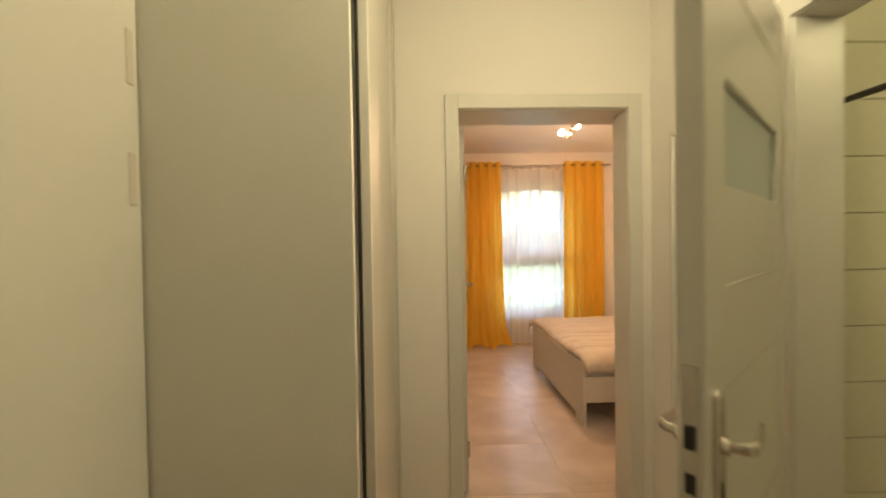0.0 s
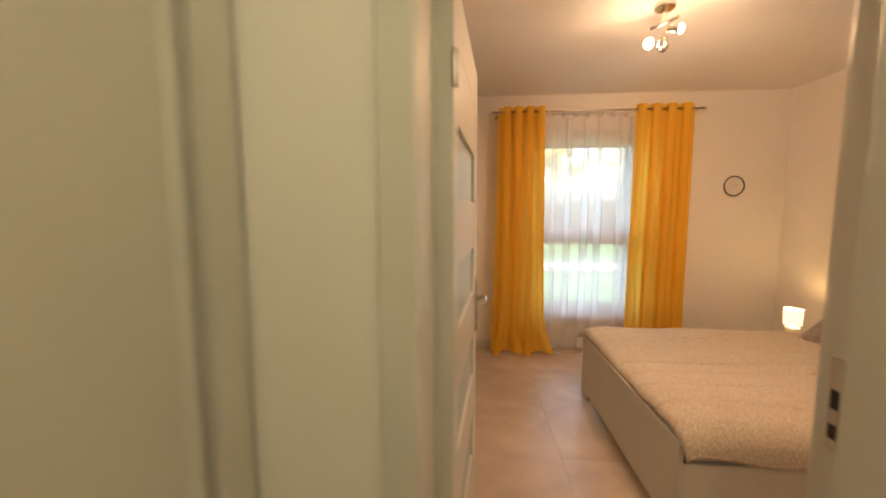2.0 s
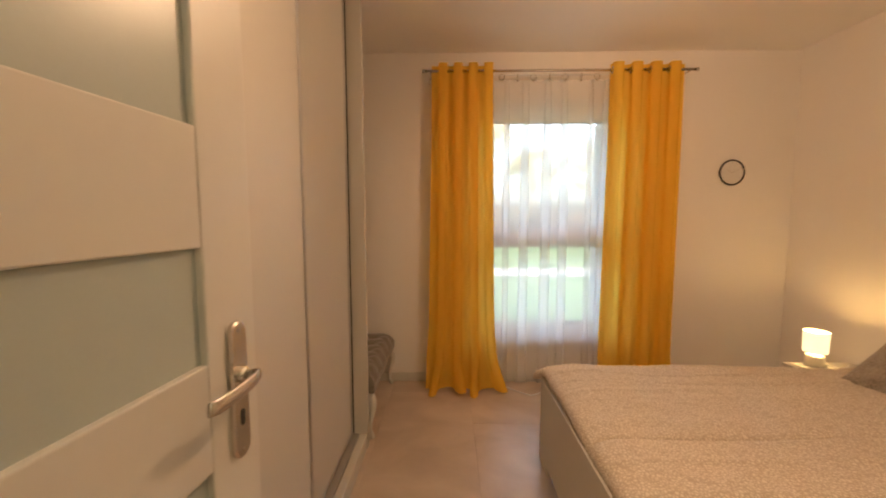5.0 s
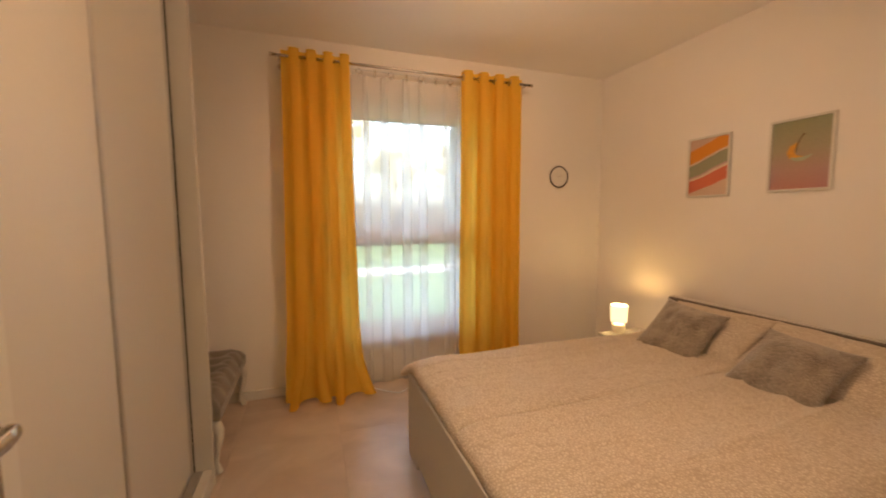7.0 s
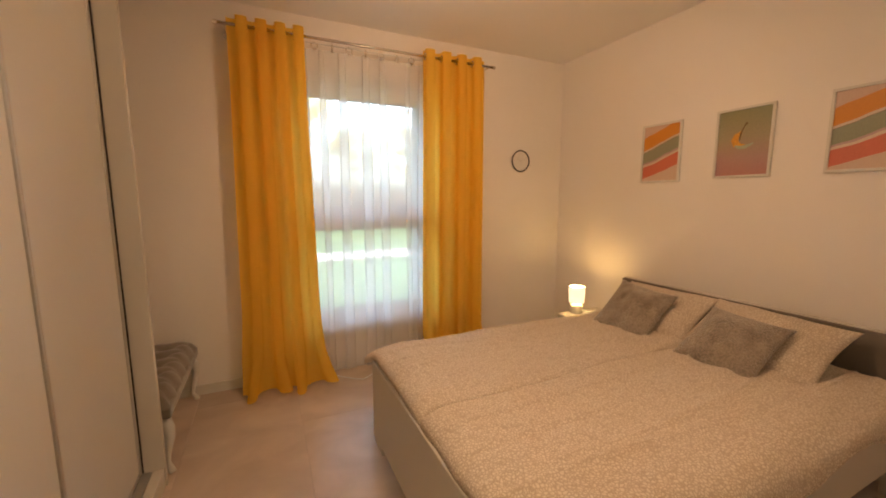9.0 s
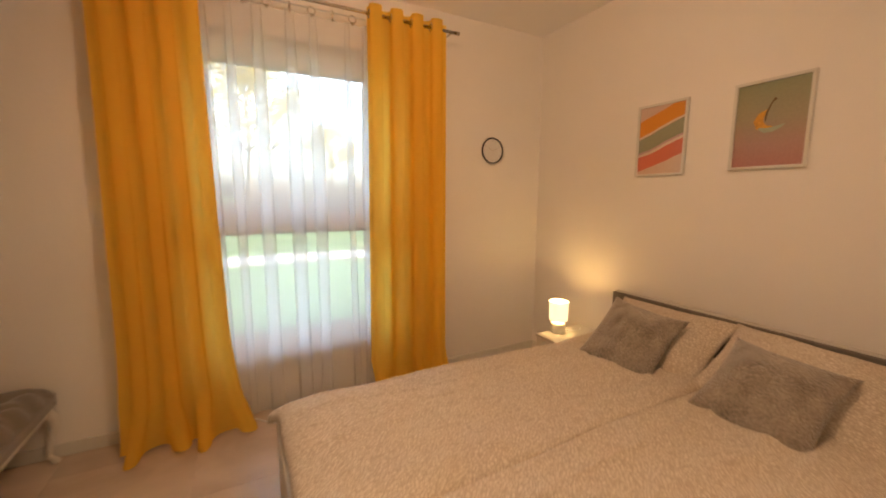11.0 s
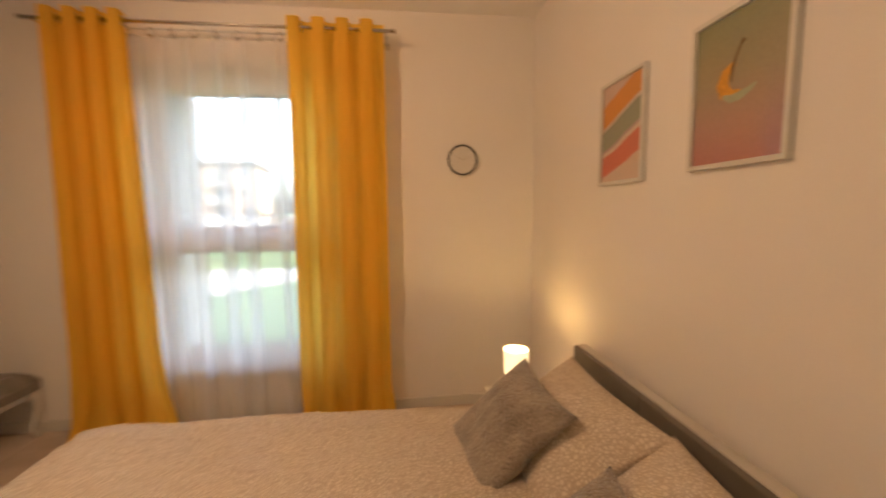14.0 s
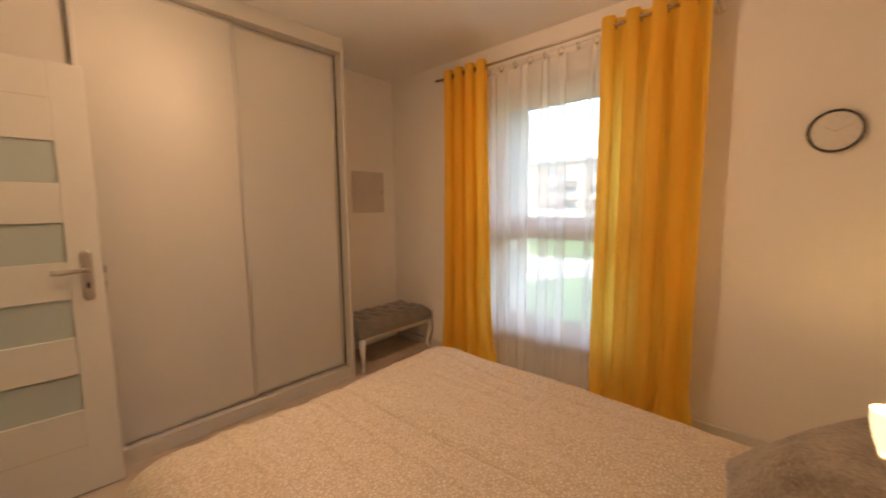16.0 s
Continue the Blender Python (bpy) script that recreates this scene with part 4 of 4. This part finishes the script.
part("shelf", B(3.87, 5.508, 0.04, 4.262, 5.858, 0.058), WHITE, ns)
dw = part("drawer", B(3.853, 5.512, 0.21, 3.871, 5.854, NZ - 0.024, bev=0.002), WHITE, ns)
part("knob", lathe([(0.006, 0), (0.006, -0.012), (0.014, -0.016), (0.014, -0.024), (0.010, -0.027)], (3.853, 5.683, 0.28), 16, "X"), STEEL, dw, smooth=True)

LX, LY = 4.01, 5.83
tl = thing("table_lamp", pose(LX, LY, NZ), "small lit bedside lamp with a white fabric shade", "lamp")
part("base", lathe([(0.046, 0), (0.05, 0.004), (0.05, 0.062), (0.046, 0.07), (0.03, 0.076), (0.012, 0.08), (0.012, 0.1)], (LX, LY, NZ), 32), CERAM, tl, "pale ceramic base", smooth=True)
shade = bmesh.new()
n = 40
rg = [(0.062, 0.090), (0.066, 0.224), (0.0645, 0.224), (0.0605, 0.090)]
rings = [[shade.verts.new((LX + r * math.cos(2 * math.pi * i / n), LY + r * math.sin(2 * math.pi * i / n), NZ + z)) for i in range(n)] for r, z in rg]
for k in range(4):
    a, b = rings[k], rings[(k + 1) % 4]
    for i in range(n):
        shade.faces.new((a[i], a[(i + 1) % n], b[(i + 1) % n], b[i]))
bmesh.ops.recalc_face_normals(shade, faces=shade.faces)
part("shade", shade, SHADE, tl, "glowing white drum shade", smooth=False)
part("cord", tube([(LX + 0.045, LY - 0.01, NZ + 0.006), (LX + 0.10, LY - 0.04, NZ + 0.004), (LX + 0.16, LY - 0.05, NZ + 0.004), (LX + 0.20, LY - 0.02, NZ + 0.005)], 0.003, 8), PVC, tl, "thin white cord", smooth=True)

# ---- clock ----
ck = thing("wall_clock", pose(3.815, YN - 0.02, 1.57), "round wall clock with a thin black rim", "clock")
CX, CZ = 3.815, 1.672
part("rim", torus((CX, YN - 0.018, CZ), 0.093, 0.006, "Y", 48, 10), BLACK, ck, "black plastic rim", smooth=True)
part("dial", lathe([(0.09, 0.0), (0.09, 0.012)], (CX, YN - 0.014, CZ), 48, "Y"), FACE, ck, "pale clock dial")
for i in range(12):
    a = radians(30 * i)
    s, c_ = math.sin(a), math.cos(a)
    bm = B(-0.0015, -0.0005, 0.068, 0.0015, 0.0005, 0.078)
    bm.transform(Matrix.Translation((CX, YN - 0.0148, CZ)) @ Euler((0, a, 0)).to_matrix().to_4x4())
    part("hour_mark", bm, GREYP, ck)
for a, l, w in ((-62, 0.045, 0.0022), (68, 0.06, 0.0016)):
    bm = B(-w, -0.0008, -0.008, w, 0.0008, l)
    bm.transform(Matrix.Translation((CX, YN - 0.0165, CZ)) @ Euler((0, radians(a), 0)).to_matrix().to_4x4())
    part("clock_hand", bm, GREYP, ck)

# ---- pictures ----
SAGE = (0.27, 0.29, 0.20)
ART_A = mat_bands("print_bands", [(0.0, (0.66, 0.50, 0.40)), (0.25, (0.60, 0.15, 0.09)), (0.42, (0.68, 0.55, 0.45)), (0.45, (0.50, 0.33, 0.33)), (0.475, SAGE), (0.64, (0.30, 0.22, 0.15)), (0.648, (0.68, 0.55, 0.44)), (0.675, (0.66, 0.26, 0.03)), (0.86, (0.62, 0.44, 0.36))], 0.25, 0.06)
ART_B = mat_bands("print_gradient", [(0.0, (0.45, 0.20, 0.19)), (0.30, (0.42, 0.26, 0.23)), (0.60, (0.34, 0.30, 0.20)), (1.0, (0.25, 0.27, 0.16))], 0.0, 0.05)
BANANA = mat("print_banana", (0.80, 0.40, 0.06), 0.5, 0, 0.2, 30, 90, 0, coat=0.6)
BANANA2 = mat("print_banana_pale", (0.40, 0.45, 0.33), 0.5, 0, 0.1, 30, 90, 0, coat=0.6)
STALK = mat("print_stalk", (0.16, 0.10, 0.04), 0.5, 0, 0.1, 30, 90, 0, coat=0.6)


def crescent(y, z, scale, pts, x):
    """A flat shape on a print, from a centre line of (u, v, half width)."""
    bm = bmesh.new()
    L, R = [], []
    for i, (u, v, w) in enumerate(pts):
        a, b = pts[max(i - 1, 0)], pts[min(i + 1, len(pts) - 1)]
        d = Vector((b[0] - a[0], b[1] - a[1])).normalized()
        nrm = Vector((-d.y, d.x)) * w
        L.append(bm.verts.new((x, y - scale * (u + nrm.x), z + scale * (v + nrm.y))))
        R.append(bm.verts.new((x, y - scale * (u - nrm.x), z + scale * (v - nrm.y))))
    for i in range(len(pts) - 1):
        bm.faces.new((L[i], L[i + 1], R[i + 1], R[i]))
    return bm


def picture(y0, y1, z0, z1, art, label, fruit=False):
    p = thing("framed_picture", pose(XR - 0.01, (y0 + y1) / 2, z0), label, "picture", "pictures over the bed")
    w, x0, x1 = 0.014, XR - 0.022, XR - 0.001
    part("print", B(XR - 0.012, y0 + w, z0 + w, XR - 0.006, y1 - w, z1 - w), art, p, "glazed art print")
    for a in ((y0, z0, y1, z0 + w), (y0, z1 - w, y1, z1), (y0, z0 + w, y0 + w, z1 - w), (y1 - w, z0 + w, y1, z1 - w)):
        part("frame", B(x0, a[0], a[1], x1, a[2], a[3], bev=0.002), LACQ, p)
    if fruit:
        cy, cz, s = (y0 + y1) / 2 + 0.01, (z0 + z1) / 2 + 0.03, 0.075
        pts = [(0.0, 0.42, 0.09), (-0.34, 0.18, 0.20), (-0.46, -0.18, 0.27), (-0.34, -0.5, 0.26), (-0.05, -0.66, 0.19), (0.3, -0.64, 0.10)]
        part("print_shape", crescent(cy, cz, s, pts, XR - 0.0124), BANANA, p)
        part("print_shape", crescent(cy, cz, s, [(-0.42, -0.62, 0.06), (-0.1, -0.78, 0.14), (0.3, -0.76, 0.15), (0.7, -0.62, 0.09), (0.9, -0.5, 0.03)], XR - 0.0127), BANANA2, p)
        part("print_shape", crescent(cy, cz, s, [(-0.1, -0.2, 0.04), (-0.06, 0.3, 0.07), (0.08, 0.65, 0.05), (0.22, 0.95, 0.05), (0.36, 1.1, 0.10)], XR - 0.0130), STALK, p)
    return p


picture(5.207, 5.507, 1.447, 1.865, ART_A, "white-framed abstract print in orange, sage and red bands")
picture(4.678, 4.985, 1.456, 1.868, ART_B, "white-framed print of a banana on green and rose", True)
picture(4.128, 4.445, 1.458, 1.868, ART_A, "white-framed abstract print with slanting colour bands")

# ---- ceiling spot lamp ----
sp = thing("ceiling_spotlight", pose(2.34, 4.76, H), "satin ceiling fixture with three small spot heads, two lit", "ceiling light")
part("base", lathe([(0.055, H - 0.001), (0.055, H - 0.022), (0.05, H - 0.028), (0.02, H - 0.03)], (2.34, 4.76, 0), 32), STEEL, sp, smooth=False)
part("stem", tube([(2.34, 4.76, H - 0.029), (2.34, 4.76, H - 0.10)], 0.012, 14), STEEL, sp)
part("bar", tube([(2.30, 4.83, H - 0.10), (2.34, 4.76, H - 0.105), (2.38, 4.69, H - 0.10)], 0.010, 12), STEEL, sp, smooth=True)


def head(c, d, lit):
    c, d = Vector(c), Vector(d).normalized()
    bm = lathe([(0.012, -0.062), (0.020, -0.055), (0.026, -0.02), (0.031, 0.0), (0.029, 0.0), (0.024, -0.02)], (0, 0, 0), 24)
    bm.transform(Matrix.Translation(c) @ d.to_track_quat("Z", "Y").to_matrix().to_4x4())
    hd = part("spot_head", bm, STEEL, sp, smooth=True)
    b2 = lathe([(0.012, -0.018), (0.022, -0.004), (0.024, 0.006), (0.018, 0.016), (0.006, 0.020)], (0, 0, 0), 20)
    b2.transform(Matrix.Translation(c) @ d.to_track_quat("Z", "Y").to_matrix().to_4x4())
    # near-black colour keeps the unlit bulb dark beside its lit neighbours
    part("bulb", b2, BULB if lit else DARK, hd, "lit bulb" if lit else "unlit bulb", smooth=True)


head((2.297, 4.845, 2.405), (-0.55, -0.75, -0.35), True)
head((2.385, 4.675, 2.41), (0.75, -0.5, -0.2), True)
head((2.355, 4.80, 2.36), (0.3, 0.7, -0.7), False)

# ---- outdoors ----
GZ = -0.42
solid("ground", sheet(lambda u, v: Vector((-400 + 800 * u, OY - 0.02 + 700 * v * v, GZ)), 40, 60), GRASS, "mown green lawn", "lawn", kind="structure")


def path_strip():
    bm = bmesh.new()
    box(bm, -60, 14.55, GZ - 0.05, 60, 16.1, GZ + 0.02)
    for i in range(10):
        y0, y1 = 11.4 + 0.32 * i, 11.4 + 0.32 * (i + 1)
        box(bm, -14, y0, GZ - 0.05, -1.2 + 0.26 * i, y1, GZ + 0.018)
    return bm


solid("pavement", path_strip(), CONC, "pale concrete footpath across the lawn", "path", kind="structure")


def leaf_cloud(centres, count, size, seed):
    """Many small leaf blades scattered in blobs given as (x, y, z, r)."""
    rnd = random.Random(seed)
    vs, fs = [], []
    for k in range(count):
        x, y, z, r = rnd.choice(centres)
        while True:
            p = Vector((rnd.uniform(-1, 1), rnd.uniform(-1, 1), rnd.uniform(-1, 1)))
            if p.length < 1:
                break
        c = Vector((x, y, z)) + p * r
        q = Euler((rnd.uniform(0, 6.3), rnd.uniform(0, 6.3), rnd.uniform(0, 6.3))).to_matrix()
        s = size * rnd.uniform(0.6, 1.3)
        i = len(vs)
        vs += [tuple(c + q @ Vector(o)) for o in ((-s, 0, 0), (0, -0.45 * s, 0.1 * s), (s, 0, 0), (0, 0.45 * s, 0.1 * s))]
        fs.append((i, i + 1, i + 2, i + 3))
    me = bpy.data.meshes.new("leaves")
    me.from_pydata(vs, [], fs)
    return me


def tree(x, y, h, seed, label, leaves=9000):
    rnd = random.Random(seed)
    t = thing("tree", pose(x, y, GZ), label, "tree", "trees beyond the lawn")
    bm = bmesh.new()
    tube([(0, 0, -0.1), (0.05 * h * 0.1, 0, 0.25 * h), (0.02 * h, 0.01 * h, 0.55 * h), (0.0, 0.02 * h, 0.9 * h)], [0.018 * h, 0.013 * h, 0.008 * h, 0.002 * h], 10, bm=bm)
    blobs = []
    for i in range(26):
        a = rnd.uniform(0, 6.28)
        z0 = h * rnd.uniform(0.25, 0.8)
        L = h * rnd.uniform(0.16, 0.36) * (1.15 - z0 / h)
        e = Vector((math.cos(a) * L, math.sin(a) * L, z0 + L * rnd.uniform(0.5, 1.1)))
        tube([(0.01 * h, 0, z0), (e.x * 0.5, e.y * 0.5, z0 + (e.z - z0) * 0.4), tuple(e)], [0.005 * h, 0.003 * h, 0.001 * h], 6, bm=bm)
        for k in range(3):
            a2 = a + rnd.uniform(-0.9, 0.9)
            e2 = e + Vector((math.cos(a2), math.sin(a2), rnd.uniform(0.2, 1.2))) * L * 0.5
            tube([tuple(e * 0.7 + Vector((0, 0, z0 * 0.3))), tuple(e2)], [0.003 * h, 0.001 * h], 5, bm=bm)
            blobs.append((e2.x, e2.y, e2.z, 0.09 * h))
        blobs.append((e.x, e.y, e.z, 0.08 * h))
    part("trunk", bm, BARK, t, local=True)
    me = leaf_cloud(blobs, leaves, 0.0085 * h, seed + 1)
    me.materials.append(LEAF)
    cr = new("crown", me)
    cr.parent = t


tree(2.6, 33, 11.5, 5, "sparse autumn tree with thin yellowing leaves")
tree(-3.0, 46, 10.0, 8, "sparse autumn tree with thin yellowing leaves")
tree(9.5, 40, 9.0, 14, "sparse autumn tree with thin yellowing leaves")
tree(17.0, 44, 10.0, 21, "sparse autumn tree with thin yellowing leaves")


def hedge():
    rnd = random.Random(3)
    cs = []
    for i in range(260):
        x = rnd.uniform(-6, 45)
        cs.append((x, 30 + rnd.uniform(-1, 3) + 0.05 * x, GZ + rnd.uniform(0.2, 1.9), rnd.uniform(0.6, 1.0)))
    me = leaf_cloud(cs, 26000, 0.16, 9)
    me.materials.append(HEDGE)
    tagged(new("hedge", me), "brown leafless hedge along the lawn's far edge", "hedge", kind="stuff")


hedge()


def block(x, y, w, d, storeys, turn, material, label):
    """A block of flats: body, bands, windows with panes, balconies, roof."""
    h = storeys * 2.9
    m = Matrix.Translation((x, y, GZ)) @ Euler((0, 0, radians(turn))).to_matrix().to_4x4()
    b = thing("apartment_building", m, label, "building", "flats in the distance")
    part("wall", B(-w / 2, 0, 0, w / 2, d, h), material, b, local=True)
    rf = bmesh.new()
    box(rf, -w / 2 - 0.4, -0.4, h, w / 2 + 0.4, d + 0.4, h + 0.25)
    v = [rf.verts.new(p) for p in ((-w / 2 - 0.4, -0.4, h + 0.25), (w / 2 + 0.4, -0.4, h + 0.25), (w / 2 + 0.4, d + 0.4, h + 0.25), (-w / 2 - 0.4, d + 0.4, h + 0.25), (-w / 2 + 3, d / 2, h + 1.3), (w / 2 - 3, d / 2, h + 1.3))]
    for f in ((0, 1, 5, 4), (1, 2, 5), (2, 3, 4, 5), (3, 0, 4)):
        rf.faces.new([v[i] for i in f])
    part("roof", rf, ROOF, b, local=True)
    n = int(w / 3.0)
    for s in range(storeys):
        z = s * 2.9 + 0.9
        for i in range(n):
            cx = -w / 2 + (i + 0.5) * w / n
            if i % 4 == 1:
                bl = part("balcony", B(cx - 1.3, -1.2, z - 0.95, cx + 1.3, -0.01, z - 0.8), FACADE2, b, local=True)
                part("railing", B(cx - 1.3, -1.2, z - 0.8, cx + 1.3, -1.14, z + 0.15), ROOF, bl, local=True)
                z0, z1, hw = z - 0.75, z + 1.35, 0.9
            else:
                z0, z1, hw = z, z + 1.35, 0.62
            wn = part("window", B(cx - hw, -0.05, z0, cx + hw, -0.005, z1), FACADE2, b, local=True)
            part("pane", B(cx - hw + 0.09, -0.07, z0 + 0.09, cx - 0.05, -0.052, z1 - 0.09), FARWIN, wn, local=True)
            part("pane", B(cx + 0.05, -0.07, z0 + 0.09, cx + hw - 0.09, -0.052, z1 - 0.09), FARWIN, wn, local=True)


block(-28.5, 62, 22, 11, 3, 8, FACADE, "three-storey pinkish block of flats with balconies")
block(-58, 66, 26, 11, 3, -4, FACADE, "three-storey pinkish block of flats with balconies")
solid("low_wall", B(-60, 52, GZ, -8, 52.3, 0.9), FACADE2, "low white garden wall before the flats", "garden wall")

# ---- pieces, last ----
# bricks of the outer reveal
brick_a = B(0, 0, 0, 0.012, 0.232, 0.061, bev=0.003, seg=1)
brick_b = B(0, 0, 0, 0.012, 0.11, 0.061, bev=0.003, seg=1)
meshes = []
for bm, nm in ((brick_a, "brick"), (brick_b, "brick_half")):
    me = bpy.data.meshes.new(nm)
    bm.to_mesh(me)
    bm.free()
    me.materials.append(BRICK)
    meshes.append(me)


def piece(name, me, parent, x, y, z):
    o = new(name, me)
    o.parent = parent
    o.location = Vector((x, y, z)) - parent.location
    return o


for i in range(25):
    z = 0.335 + 0.073 * i
    ys = (0.178, 0.423) if i % 2 else (0.178, 0.300)
    piece("brick", meshes[i % 2 == 0], outer, OX0 - 0.004, YN + ys[0], z)
    piece("brick", meshes[i % 2], outer, OX0 - 0.004, YN + ys[1], z)
    piece("brick", meshes[i % 2 == 0], outer, OX1 - 0.008, YN + ys[0], z)
    piece("brick", meshes[i % 2], outer, OX1 - 0.008, YN + ys[1], z)

# bathroom tiles
tm = bpy.data.meshes.new("tile")
bm = B(0, -0.008, 0, 0.596, 0, 0.197, bev=0.0015, seg=1)
bm.to_mesh(tm)
bm.free()
tm.materials.append(TILE)
for r in range(12):
    for c in range(3):
        piece("tile", tm, bw, 2.235 + 0.6 * c, 2.56, 0.06 + 0.2 * r)

# large floor tiles, laid towards the window
PW, PL, GAP = 0.60, 1.2, 0.0012
cache = {}


def floor_tile(x0, y0, x1, y1):
    key = (round(x1 - x0, 3), round(y1 - y0, 3))
    if key not in cache:
        bm = B(0, 0, -0.006, key[0], key[1], 0, bev=0.0006, seg=1)
        me = bpy.data.meshes.new("floor_tile")
        bm.to_mesh(me)
        bm.free()
        me.materials.append(FLOOR)
        cache[key] = me
    piece("floor_tile", cache[key], floor, x0, y0, 0.0)


def lay(xa, xb, ya, yb):
    i = 0
    x = xa
    while x < xb - 0.02:
        x1 = min(PW * (math.floor(x / PW + 1e-6) + 1), xb)
        y = ya - PL * ((i * 0.37 + 0.2) % 1.0)
        while y < yb:
            a, b = max(y, ya), min(y + PL, yb)
            if b - a > 0.01:
                floor_tile(x + GAP / 2, a + GAP / 2, x1 - GAP / 2, b - GAP / 2)
            y += PL
        x = x1
        i += 1


lay(0.662, XR - 0.001, YS, YN - 0.001)
lay(0.46, 2.105, -0.6, YS)
